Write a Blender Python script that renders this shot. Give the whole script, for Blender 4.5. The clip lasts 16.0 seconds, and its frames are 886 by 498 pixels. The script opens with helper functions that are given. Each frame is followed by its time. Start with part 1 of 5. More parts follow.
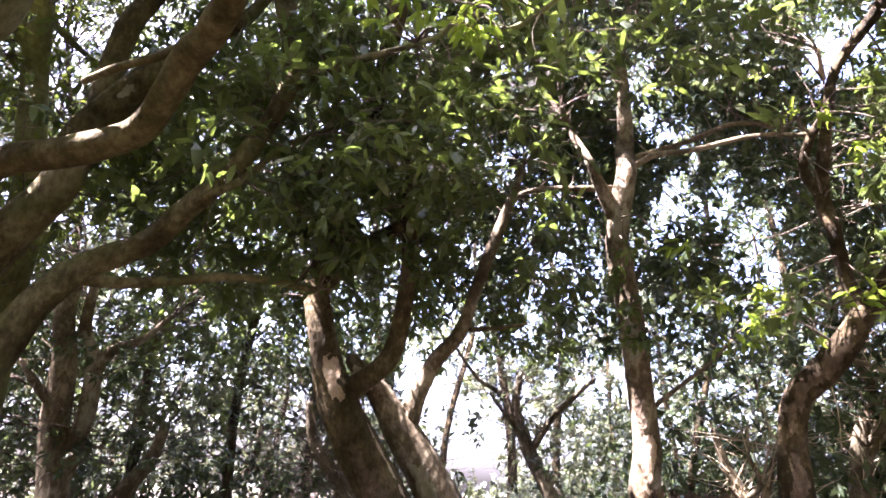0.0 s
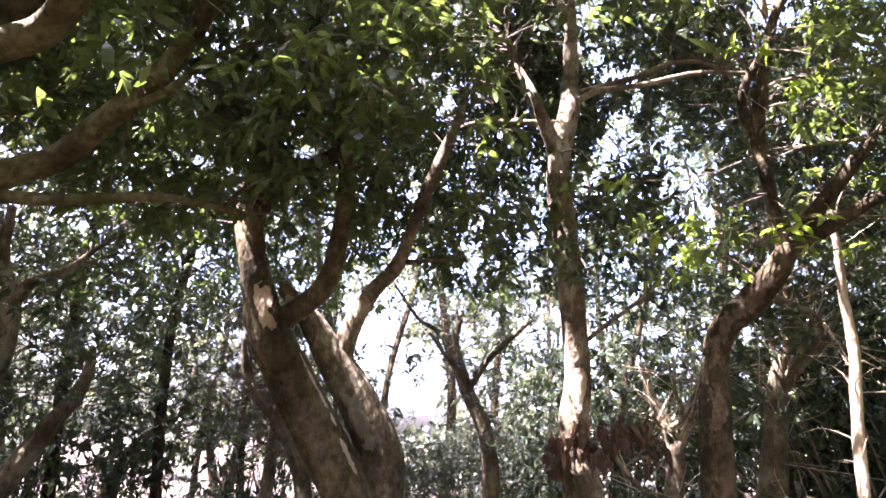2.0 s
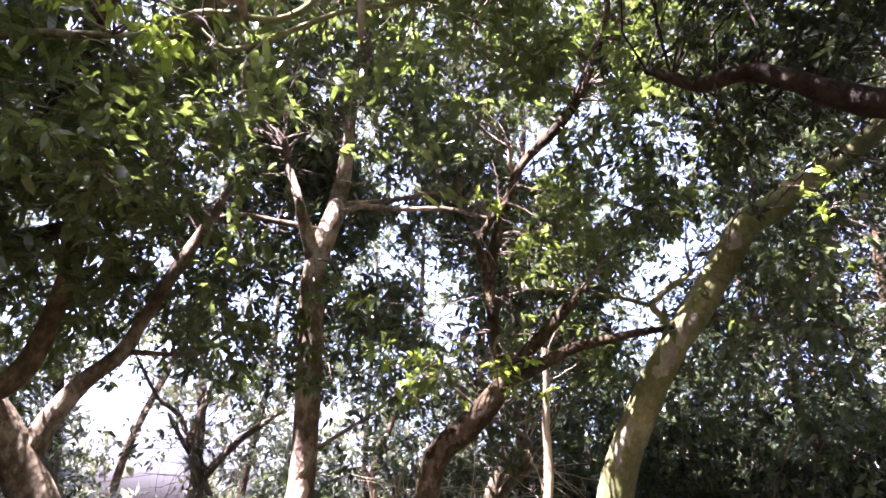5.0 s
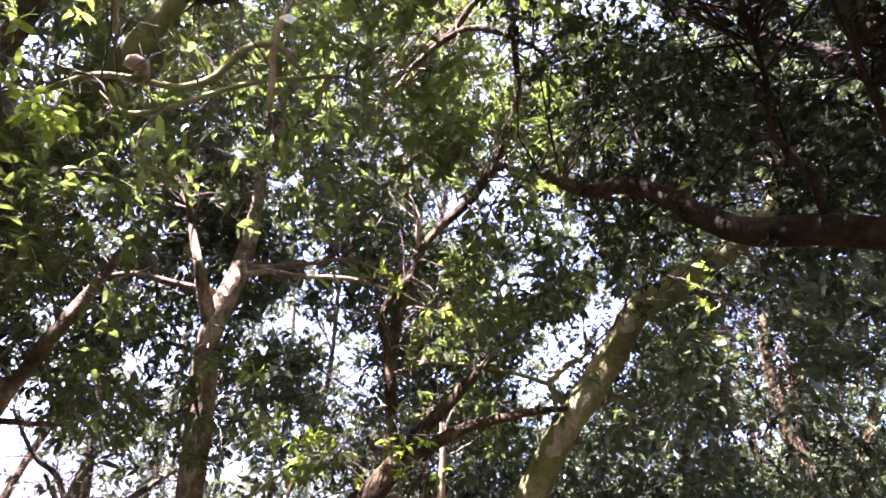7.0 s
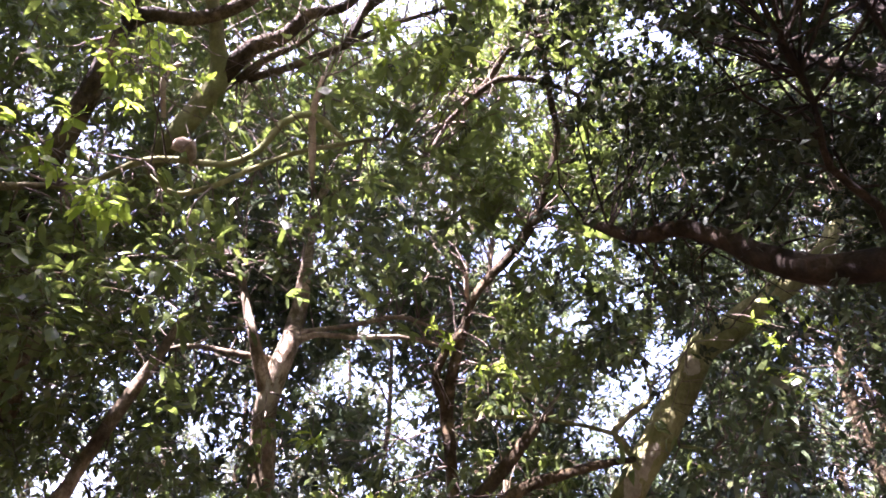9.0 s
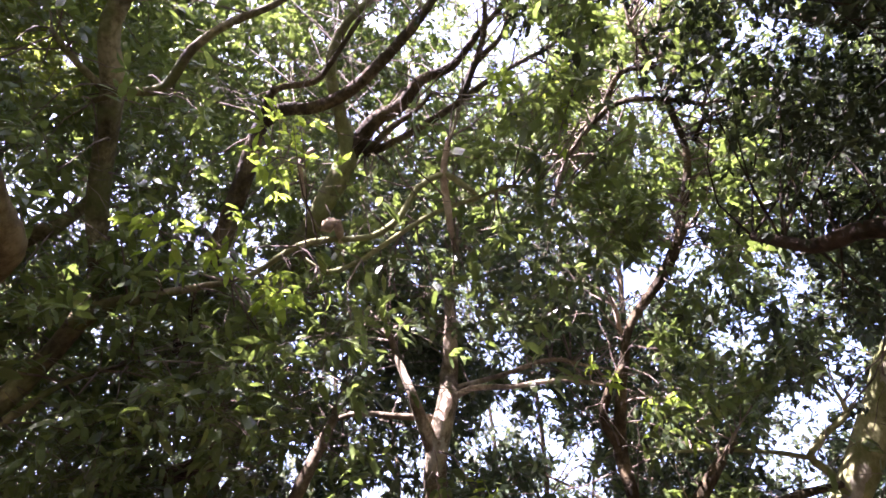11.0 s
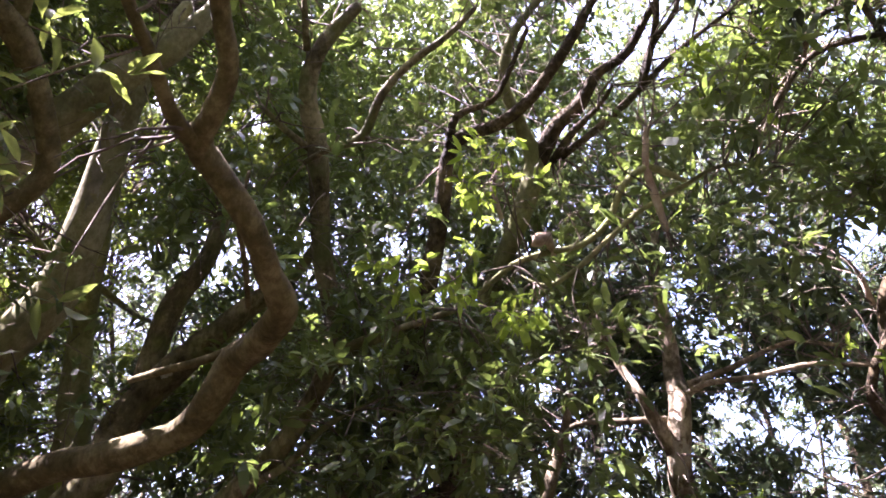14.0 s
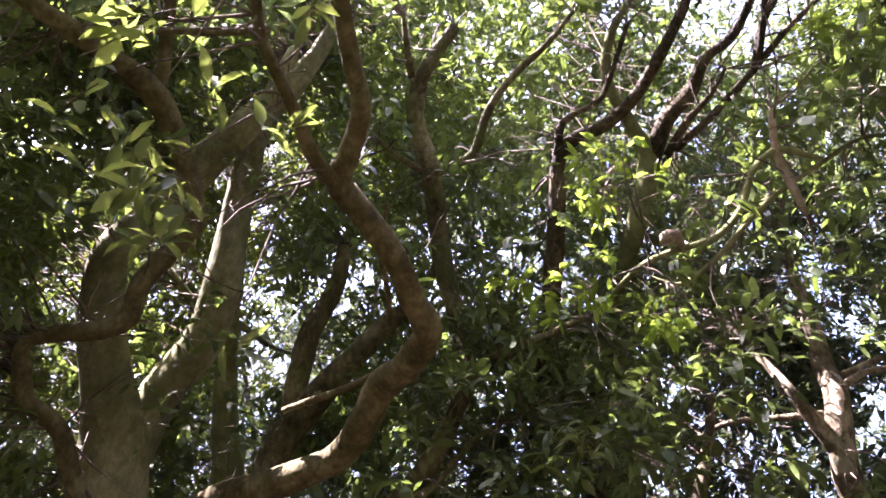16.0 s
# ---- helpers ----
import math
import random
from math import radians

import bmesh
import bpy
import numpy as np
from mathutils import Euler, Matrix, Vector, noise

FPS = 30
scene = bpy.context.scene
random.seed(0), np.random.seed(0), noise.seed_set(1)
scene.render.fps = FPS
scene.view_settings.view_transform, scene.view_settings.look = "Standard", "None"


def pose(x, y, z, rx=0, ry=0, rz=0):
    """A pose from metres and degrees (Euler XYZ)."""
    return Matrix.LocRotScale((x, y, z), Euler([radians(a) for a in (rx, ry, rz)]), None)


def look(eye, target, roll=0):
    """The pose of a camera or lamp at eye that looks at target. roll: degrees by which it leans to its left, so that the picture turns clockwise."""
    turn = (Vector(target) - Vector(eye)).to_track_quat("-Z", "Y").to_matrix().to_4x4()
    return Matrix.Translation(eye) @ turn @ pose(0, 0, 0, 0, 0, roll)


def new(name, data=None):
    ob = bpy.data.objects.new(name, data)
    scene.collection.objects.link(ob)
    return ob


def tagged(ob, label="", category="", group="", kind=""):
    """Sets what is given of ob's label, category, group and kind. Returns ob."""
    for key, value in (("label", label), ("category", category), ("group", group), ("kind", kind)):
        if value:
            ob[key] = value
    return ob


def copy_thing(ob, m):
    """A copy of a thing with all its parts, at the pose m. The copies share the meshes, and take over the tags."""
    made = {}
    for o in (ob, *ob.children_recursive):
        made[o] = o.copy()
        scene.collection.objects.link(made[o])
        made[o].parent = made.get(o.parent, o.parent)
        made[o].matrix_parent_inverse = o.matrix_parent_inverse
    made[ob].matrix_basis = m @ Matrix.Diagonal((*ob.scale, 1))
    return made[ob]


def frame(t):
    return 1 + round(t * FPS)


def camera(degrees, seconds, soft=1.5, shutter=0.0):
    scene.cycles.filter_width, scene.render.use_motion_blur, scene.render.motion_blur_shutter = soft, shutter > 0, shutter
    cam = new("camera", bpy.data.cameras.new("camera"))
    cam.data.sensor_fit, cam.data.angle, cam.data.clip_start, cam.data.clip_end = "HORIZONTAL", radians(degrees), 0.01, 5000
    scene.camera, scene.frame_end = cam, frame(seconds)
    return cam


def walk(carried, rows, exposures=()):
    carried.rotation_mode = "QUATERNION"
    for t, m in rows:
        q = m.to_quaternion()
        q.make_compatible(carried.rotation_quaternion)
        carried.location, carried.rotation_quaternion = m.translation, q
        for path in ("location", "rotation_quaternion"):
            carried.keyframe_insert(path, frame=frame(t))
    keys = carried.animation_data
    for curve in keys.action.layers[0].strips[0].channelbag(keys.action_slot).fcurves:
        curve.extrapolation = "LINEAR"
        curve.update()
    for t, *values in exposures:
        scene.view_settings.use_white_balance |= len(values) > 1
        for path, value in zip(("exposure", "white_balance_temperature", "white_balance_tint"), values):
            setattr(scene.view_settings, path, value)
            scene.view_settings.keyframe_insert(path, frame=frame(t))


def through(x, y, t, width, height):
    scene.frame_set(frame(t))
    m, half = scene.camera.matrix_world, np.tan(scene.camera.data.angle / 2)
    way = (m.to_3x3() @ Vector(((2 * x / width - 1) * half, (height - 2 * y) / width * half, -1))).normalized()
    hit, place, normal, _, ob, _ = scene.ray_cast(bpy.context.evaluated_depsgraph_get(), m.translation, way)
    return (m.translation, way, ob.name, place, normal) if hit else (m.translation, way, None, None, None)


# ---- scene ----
cam = camera(69.75, 16.0, soft=1.66)
PATH = [
    (0, look((-0.005, 0.248, 1.675), (-1.022, 3.836, 3.122), 2.57)),
    (0.5, look((-0.016, 0.279, 1.608), (-0.998, 3.920, 2.942), 2.43)),
    (1, look((-0.032, 0.314, 1.551), (-0.980, 3.995, 2.799), 2.35)),
    (1.5, look((-0.010, 0.360, 1.536), (-0.875, 4.087, 2.705), 2.13)),
    (2, look((0.051, 0.407, 1.555), (-0.664, 4.163, 2.730), 2.31)),
    (2.5, look((0.093, 0.411, 1.620), (-0.396, 4.191, 2.833), 2.69)),
    (3, look((0.092, 0.398, 1.620), (-0.132, 4.164, 2.949), 2.86)),
    (3.5, look((0.138, 0.377, 1.649), (0.138, 4.113, 3.079), 3.01)),
    (4, look((0.255, 0.330, 1.749), (0.419, 4.044, 3.227), 3.47)),
    (4.5, look((0.373, 0.289, 1.834), (0.689, 3.968, 3.370), 4.00)),
    (5, look((0.453, 0.231, 1.884), (0.942, 3.857, 3.501), 4.08)),
    (5.2, look((0.477, 0.218, 1.890), (1.039, 3.813, 3.551), 3.99)),
    (7.3, look((0.624, 0.060, 2.153), (1.511, 3.465, 4.057), 4.05)),
    (7.5, look((0.635, 0.069, 2.152), (1.504, 3.461, 4.085), 4.01)),
    (8, look((0.622, 0.091, 2.169), (1.446, 3.457, 4.168), 3.59)),
    (8.5, look((0.607, 0.079, 2.205), (1.325, 3.438, 4.253), 2.99)),
    (9, look((0.613, 0.061, 2.244), (1.154, 3.435, 4.323), 2.60)),
    (9.2, look((0.612, 0.057, 2.270), (1.068, 3.439, 4.356), 2.48)),
    (11.3, look((0.303, 0.043, 2.326), (0.060, 3.328, 4.596), -0.12)),
    (11.5, look((0.272, 0.028, 2.342), (-0.037, 3.311, 4.607), -0.25)),
    (12, look((0.215, 0.001, 2.356), (-0.269, 3.261, 4.624), -0.46)),
    (12.5, look((0.149, -0.013, 2.360), (-0.498, 3.214, 4.634), -0.45)),
    (13, look((0.082, -0.032, 2.374), (-0.714, 3.167, 4.640), -0.37)),
    (13.5, look((-0.004, -0.050, 2.394), (-0.923, 3.121, 4.652), -0.32)),
    (14, look((-0.061, -0.051, 2.400), (-1.122, 3.073, 4.660), -0.04)),
    (14.5, look((-0.100, -0.066, 2.399), (-1.289, 3.009, 4.664), 0.13)),
    (15, look((-0.145, -0.092, 2.414), (-1.479, 2.920, 4.683), 0.10)),
    (15.5, look((-0.193, -0.130, 2.430), (-1.661, 2.815, 4.704), 0.06)),
    (16, look((-0.241, -0.174, 2.422), (-1.816, 2.693, 4.724), -0.06)),
]
walk(cam, PATH, [(0.0, 4.78, 5760, 38), (2.0, 4.80, 5680, 39), (3.0, 4.70, 5640, 42), (4.5, 4.52, 5600, 45), (8.5, 4.60, 5680, 48),
                 (12.5, 4.31, 5600, 45), (14.0, 4.36, 5620, 44), (16.0, 4.46, 5700, 41)])

# ---------- daylight: high sun to the left and a little behind, bright hazy sky ----------
SUN_AZ, SUN_EL = 118.0, 63.0          # degrees left of +y, above the horizon
world = bpy.data.worlds.new("sky")
scene.world = world
world.use_nodes = True
wn = world.node_tree.nodes
sky = wn.new("ShaderNodeTexSky")
sky.sky_type = "NISHITA"
sky.sun_disc = False
sky.sun_elevation = radians(SUN_EL)
sky.sun_rotation = radians(-SUN_AZ)
sky.dust_density = 7.0
sky.air_density = 1.0
wn["Background"].inputs["Strength"].default_value = 0.072
world.node_tree.links.new(sky.outputs[0], wn["Background"].inputs["Color"])
sun_dir = Vector((-math.sin(radians(SUN_AZ)) * math.cos(radians(SUN_EL)),
                  math.cos(radians(SUN_AZ)) * math.cos(radians(SUN_EL)), math.sin(radians(SUN_EL))))
sun = new("sun", bpy.data.lights.new("sun", "SUN"))
sun.data.energy, sun.data.angle, sun.data.color = 4.3, radians(0.5), (1.0, 0.95, 0.86)
sun.matrix_world = look(sun_dir * 60, (0, 0, 0))

# ---------- materials ----------


def material(name):
    m = bpy.data.materials.new(name)
    m.use_nodes = True
    return m, m.node_tree.nodes, m.node_tree.links, m.node_tree.nodes["Principled BSDF"]


def ramp(nodes, stops):
    r = nodes.new("ShaderNodeValToRGB")
    el = r.color_ramp.elements
    el[0].position, el[0].color = stops[0][0], (*stops[0][1], 1)
    el[1].position, el[1].color = stops[-1][0], (*stops[-1][1], 1)
    for p, c in stops[1:-1]:
        e = el.new(p)
        e.color = (*c, 1)
    return r


def bark(name, dark, mid, pale, moss=0.0, stretch=0.6, bump=0.4, patch=3.0):
    """Bark: fine upright grain, large pale lichen patches, a little moss."""
    m, n, l, p = material(name)
    co = n.new("ShaderNodeTexCoord")
    mp = n.new("ShaderNodeMapping")
    mp.inputs["Scale"].default_value = (1, 1, stretch)
    l.new(co.outputs["Object"], mp.inputs["Vector"])
    fine = n.new("ShaderNodeTexNoise")
    fine.inputs["Scale"].default_value, fine.inputs["Detail"].default_value, fine.inputs["Roughness"].default_value = 24, 9, 0.72
    big = n.new("ShaderNodeTexNoise")
    big.inputs["Scale"].default_value, big.inputs["Detail"].default_value, big.inputs["Roughness"].default_value = patch, 6, 0.65
    l.new(mp.outputs[0], fine.inputs["Vector"])
    l.new(co.outputs["Object"], big.inputs["Vector"])
    mixv = n.new("ShaderNodeMath")
    mixv.operation = "MULTIPLY_ADD"
    mixv.inputs[1].default_value = 0.42
    l.new(fine.outputs["Fac"], mixv.inputs[0])
    sc = n.new("ShaderNodeMath")
    sc.operation = "MULTIPLY"
    sc.inputs[1].default_value = 0.64
    l.new(big.outputs["Fac"], sc.inputs[0])
    l.new(sc.outputs[0], mixv.inputs[2])
    r = ramp(n, [(0.40, dark), (0.52, mid), (0.63, pale)])
    l.new(mixv.outputs[0], r.inputs[0])
    colour = r.outputs[0]
    if moss > 0:
        mn = n.new("ShaderNodeTexNoise")
        mn.inputs["Scale"].default_value, mn.inputs["Detail"].default_value = 3.3, 7
        l.new(co.outputs["Object"], mn.inputs["Vector"])
        mr = ramp(n, [(0.5, (0, 0, 0)), (0.62, (moss, moss, moss))])
        l.new(mn.outputs["Fac"], mr.inputs[0])
        mx = n.new("ShaderNodeMix")
        mx.data_type = "RGBA"
        mx.inputs[7].default_value = (0.10, 0.12, 0.03, 1)
        l.new(mr.outputs[0], mx.inputs[0])
        l.new(colour, mx.inputs[6])
        colour = mx.outputs[2]
    l.new(colour, p.inputs["Base Color"])
    p.inputs["Roughness"].default_value = 0.92
    p.inputs["Specular IOR Level"].default_value = 0.18
    vo = n.new("ShaderNodeTexVoronoi")
    vo.inputs["Scale"].default_value = 26
    l.new(mp.outputs[0], vo.inputs["Vector"])
    ad = n.new("ShaderNodeMath")
    ad.operation = "ADD"
    l.new(fine.outputs["Fac"], ad.inputs[0])
    l.new(vo.outputs["Distance"], ad.inputs[1])
    b = n.new("ShaderNodeBump")
    b.inputs["Strength"].default_value, b.inputs["Distance"].default_value = bump, 0.02
    l.new(ad.outputs[0], b.inputs["Height"])
    l.new(b.outputs[0], p.inputs["Normal"])
    return m


def leaf_material(name, dark, mid, bright, through, share=0.4, rough=0.24, single=False):
    """Leathery leaves: colour varies leaf by leaf, light passes through."""
    m, n, l, p = material(name)
    g = n.new("ShaderNodeNewGeometry")
    r = ramp(n, [(0.0, dark), (0.55, mid), (0.93, mid), (1.0, bright)])
    vary = n.new("ShaderNodeObjectInfo").outputs["Random"] if single else g.outputs["Random Per Island"]
    l.new(vary, r.inputs[0])
    co = n.new("ShaderNodeTexCoord")
    t = n.new("ShaderNodeTexNoise")
    t.inputs["Scale"].default_value, t.inputs["Detail"].default_value = 60, 3
    l.new(co.outputs["Object"], t.inputs["Vector"])
    hv = n.new("ShaderNodeHueSaturation")
    mr = n.new("ShaderNodeMapRange")
    mr.inputs[3].default_value, mr.inputs[4].default_value = 0.75, 1.25
    l.new(t.outputs["Fac"], mr.inputs[0])
    l.new(mr.outputs[0], hv.inputs["Value"])
    l.new(r.outputs[0], hv.inputs["Color"])
    l.new(hv.outputs[0], p.inputs["Base Color"])
    p.inputs["Roughness"].default_value = rough
    p.inputs["Specular IOR Level"].default_value = 0.5 if rough < 0.5 else 0.25
    tr = n.new("ShaderNodeBsdfTranslucent")
    tc = ramp(n, [(0.0, tuple(0.7 * c for c in through)), (0.9, through), (1.0, tuple(min(1, 1.25 * c) for c in through))])
    l.new(vary, tc.inputs[0])
    l.new(tc.outputs[0], tr.inputs["Color"])
    mx = n.new("ShaderNodeMixShader")
    mx.inputs[0].default_value = share
    l.new(p.outputs[0], mx.inputs[1])
    l.new(tr.outputs[0], mx.inputs[2])
    l.new(mx.outputs[0], n["Material Output"].inputs["Surface"])
    return m


BARK = {
    "bark_pale": bark("bark_pale", (0.042, 0.032, 0.018), (0.125, 0.098, 0.056), (0.34, 0.285, 0.185)),
    "bark_dark": bark("bark_dark", (0.013, 0.009, 0.004), (0.041, 0.030, 0.014), (0.112, 0.083, 0.040), bump=0.9),
    "bark_grey": bark("bark_grey", (0.046, 0.038, 0.022), (0.128, 0.106, 0.062), (0.286, 0.250, 0.160)),
    "bark_pole": bark("bark_pole", (0.224, 0.170, 0.101), (0.388, 0.310, 0.193), (0.561, 0.480, 0.319)),
    "bark_smooth": bark("bark_smooth", (0.066, 0.066, 0.024), (0.138, 0.136, 0.051), (0.262, 0.256, 0.112), moss=0.45, bump=0.22, patch=1.6),
    "bark_brown": bark("bark_brown", (0.027, 0.020, 0.009), (0.078, 0.059, 0.028), (0.200, 0.158, 0.080), bump=0.7),
    "bark_tan": bark("bark_tan", (0.106, 0.096, 0.043), (0.198, 0.182, 0.084), (0.33, 0.31, 0.17), moss=0.28, bump=0.22, patch=1.8),
    "bark_olive": bark("bark_olive", (0.028, 0.022, 0.009), (0.088, 0.072, 0.032), (0.224, 0.190, 0.092), moss=0.5, bump=0.5, patch=2.0),
    "bark_red": bark("bark_red", (0.048, 0.037, 0.015), (0.104, 0.083, 0.034), (0.195, 0.162, 0.075), bump=0.45, patch=5.0),
    # dark brown bark of the overhanging bough, with its shade put into the colour
    "bark_shaded": bark("bark_shaded", (0.007, 0.005, 0.003), (0.019, 0.013, 0.006), (0.046, 0.031, 0.016), bump=0.9),
}
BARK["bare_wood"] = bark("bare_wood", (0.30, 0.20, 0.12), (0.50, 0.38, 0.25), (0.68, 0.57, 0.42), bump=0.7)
BARK["bark_stub"] = bark("bark_stub", (0.14, 0.10, 0.065), (0.30, 0.23, 0.155), (0.44, 0.36, 0.26))
TWIG = bark("twig_bark", (0.04, 0.03, 0.02), (0.10, 0.075, 0.05), (0.22, 0.18, 0.13))
LEAF = {
    "deep": leaf_material("leaf_deep", (0.034, 0.051, 0.026), (0.068, 0.095, 0.044), (0.135, 0.158, 0.055), (0.15, 0.20, 0.06), 0.31),
    "mid": leaf_material("leaf_mid", (0.050, 0.074, 0.021), (0.102, 0.138, 0.036), (0.185, 0.210, 0.050), (0.172, 0.238, 0.038), 0.39, 0.30),
    # yellower leaf for sunlit foliage behind the low limbs, sunlight put into the colour
    "bright": leaf_material("leaf_sunlit", (0.063, 0.086, 0.023), (0.115, 0.150, 0.032), (0.255, 0.29, 0.046), (0.28, 0.34, 0.045), 0.45),
    # greyer, paler leaf: the haze of distance is put into its colour
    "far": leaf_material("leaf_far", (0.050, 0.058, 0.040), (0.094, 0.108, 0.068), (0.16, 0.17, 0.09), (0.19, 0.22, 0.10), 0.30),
    # leaf colour darkened to hold the shade in which these leaves hang
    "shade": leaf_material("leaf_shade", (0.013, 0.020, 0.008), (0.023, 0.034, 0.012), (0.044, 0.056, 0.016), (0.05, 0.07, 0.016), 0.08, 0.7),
}
LEAF["young"] = leaf_material("leaf_young", (0.12, 0.19, 0.02), (0.20, 0.29, 0.03), (0.32, 0.40, 0.05), (0.36, 0.48, 0.05), 0.5)
LEAF["large"] = leaf_material("leaf_large", (0.040, 0.054, 0.020), (0.080, 0.102, 0.034), (0.16, 0.18, 0.045), (0.24, 0.29, 0.05), 0.40, 0.42, single=True)
LEAF["dead"] = leaf_material("leaf_dead", (0.06, 0.035, 0.02), (0.13, 0.08, 0.045), (0.22, 0.14, 0.08), (0.12, 0.06, 0.03), 0.15, 0.7)

# ---------- building blocks ----------
rng = np.random.default_rng(7)


def part(name, mesh, mat, parent, label=""):
    ob = new(name, mesh)
    mesh.materials.append(mat)
    ob.parent = parent
    if label:
        ob["label"] = label
    return ob


def mesh_from(name, verts, faces, smooth=False):
    """One mesh from arrays: verts (n, 3) and faces (m, k)."""
    me = bpy.data.meshes.new(name)
    verts, faces = np.asarray(verts, np.float32), np.asarray(faces, np.int32)
    k = faces.shape[1]
    me.vertices.add(len(verts))
    me.vertices.foreach_set("co", verts.ravel())
    me.loops.add(faces.size)
    me.loops.foreach_set("vertex_index", faces.ravel())
    me.polygons.add(len(faces))
    me.polygons.foreach_set("loop_start", np.arange(0, faces.size, k, dtype=np.int32))
    me.polygons.foreach_set("use_smooth", np.full(len(faces), smooth))
    me.update(calc_edges=True)
    return me


def spline(points, step):
    """Catmull-Rom through (x, y, z, r), at about that step."""
    p = np.asarray(points, float)
    p = np.vstack([2 * p[0] - p[1], p, 2 * p[-1] - p[-2]])
    out = []
    for i in range(1, len(p) - 2):
        k = max(2, int(np.linalg.norm(p[i + 1, :3] - p[i, :3]) / step))
        for u in np.arange(k) / k:
            a, b, c, d = p[i - 1], p[i], p[i + 1], p[i + 2]
            out.append(0.5 * (2 * b + (c - a) * u + (2 * a - 5 * b + 4 * c - d) * u * u + (3 * b - a - 3 * c + d) * u ** 3))
    out.append(p[-2])
    out = np.array(out)
    out[:, 3] = np.maximum(out[:, 3], 0.002)
    return out


def tube_rings(c, sides, lumps=0.08, seed=0, start=0.0):
    """Rings round a line of (x, y, z, r), with knots and uneven girth."""
    n = len(c)
    t = np.gradient(c[:, :3], axis=0)
    t /= np.linalg.norm(t, axis=1, keepdims=True) + 1e-9
    ref = np.array([0.31, 0.87, 0.12])
    u = np.cross(t, ref)
    u /= np.linalg.norm(u, axis=1, keepdims=True) + 1e-9
    v = np.cross(t, u)
    ang = np.arange(sides) * 2 * math.pi / sides
    s = start + np.cumsum(np.r_[0, np.linalg.norm(np.diff(c[:, :3], axis=0), axis=1)])
    r = np.random.default_rng(seed)
    ph = r.uniform(0, 6.28, 8)
    girth = np.ones((n, sides))
    rr = c[:, 3:4] + 1e-4
    for k in range(4):
        girth += lumps * (0.5 ** (k * 0.5)) * np.sin((k + 1) * ang[None] + ph[k] + np.sin(s[:, None] / (rr * (6 - k)) + ph[k + 4]) * 1.6) * np.sin(s[:, None] / (rr * (4.5 - 0.7 * k)) + ph[7 - k])
    return c[:, None, :3] + (np.cos(ang)[None, :, None] * u[:, None] + np.sin(ang)[None, :, None] * v[:, None]) * (c[:, 3][:, None] * girth)[..., None], t


def tube_arrays(c, sides, lumps=0.08, start=0, seed=0):
    """The closed surface on those rings, as vertices and triangles."""
    n = len(c)
    ring, t = tube_rings(c, sides, lumps, seed)
    verts = np.vstack([ring.reshape(-1, 3), c[:1, :3], c[-1:, :3] + t[-1:] * c[-1, 3]])
    i = np.arange(n - 1)[:, None] * sides
    j = np.arange(sides)[None]
    jn = (j + 1) % sides
    quads = np.stack([i + j, i + jn, i + sides + jn, i + sides + j], -1).reshape(-1, 4)
    a = np.arange(sides)
    an = (a + 1) % sides
    end = (n - 1) * sides
    caps = np.vstack([np.stack([an, a, np.full(sides, n * sides), np.full(sides, n * sides)], -1),
                      np.stack([end + a, end + an, np.full(sides, n * sides + 1), np.full(sides, n * sides + 1)], -1)])
    tris = np.vstack([quads[:, [0, 1, 2]], quads[:, [0, 2, 3]], caps[:, :3]])
    return verts, tris + start


def limb_part(name, points, mat, parent, seed, lumps=0.07, far=False):
    big = max(q[3] for q in points)
    c = spline(points, 0.3 if far else 0.05 if big > 0.04 else 0.08)
    sides = 8 if far else 18 if big > 0.08 else 12 if big > 0.03 else 8
    v, f = tube_arrays(c, sides, lumps, seed=seed)
    return part(name, mesh_from(name, v, f, True), mat, parent)


LEAF_V = np.array([(0, 0, 0), (0.30, 0.46, 0.07), (0.30, -0.46, 0.07), (0.70, 0.42, 0.02), (0.70, -0.42, 0.02), (1, 0, -0.13)])
LEAF_F = np.array([(0, 2, 1), (1, 2, 4), (1, 4, 3), (3, 4, 5)])
SMALL_V = np.array([(0, 0, 0), (0.45, 0.5, 0.04), (0.45, -0.5, 0.04), (1, 0, -0.16)])
SMALL_F = np.array([(0, 2, 1), (1, 2, 3)])
BROAD_V = np.array([(0, 0, 0), (0.10, 0.05, 0.0), (0.10, -0.05, 0.0), (0.34, 0.42, 0.07), (0.34, -0.42, 0.07), (0.36, 0, 0.02),
                    (0.66, 0.46, 0.05), (0.66, -0.46, 0.05), (0.68, 0, -0.02), (0.86, 0.22, -0.03), (0.86, -0.22, -0.03), (1, 0, -0.14)])
BROAD_F = np.array([(0, 2, 1), (1, 2, 5), (2, 4, 5), (1, 5, 3), (5, 4, 7), (5, 7, 8), (3, 5, 8), (3, 8, 6), (8, 7, 10), (8, 10, 9), (6, 8, 9), (9, 10, 11)])


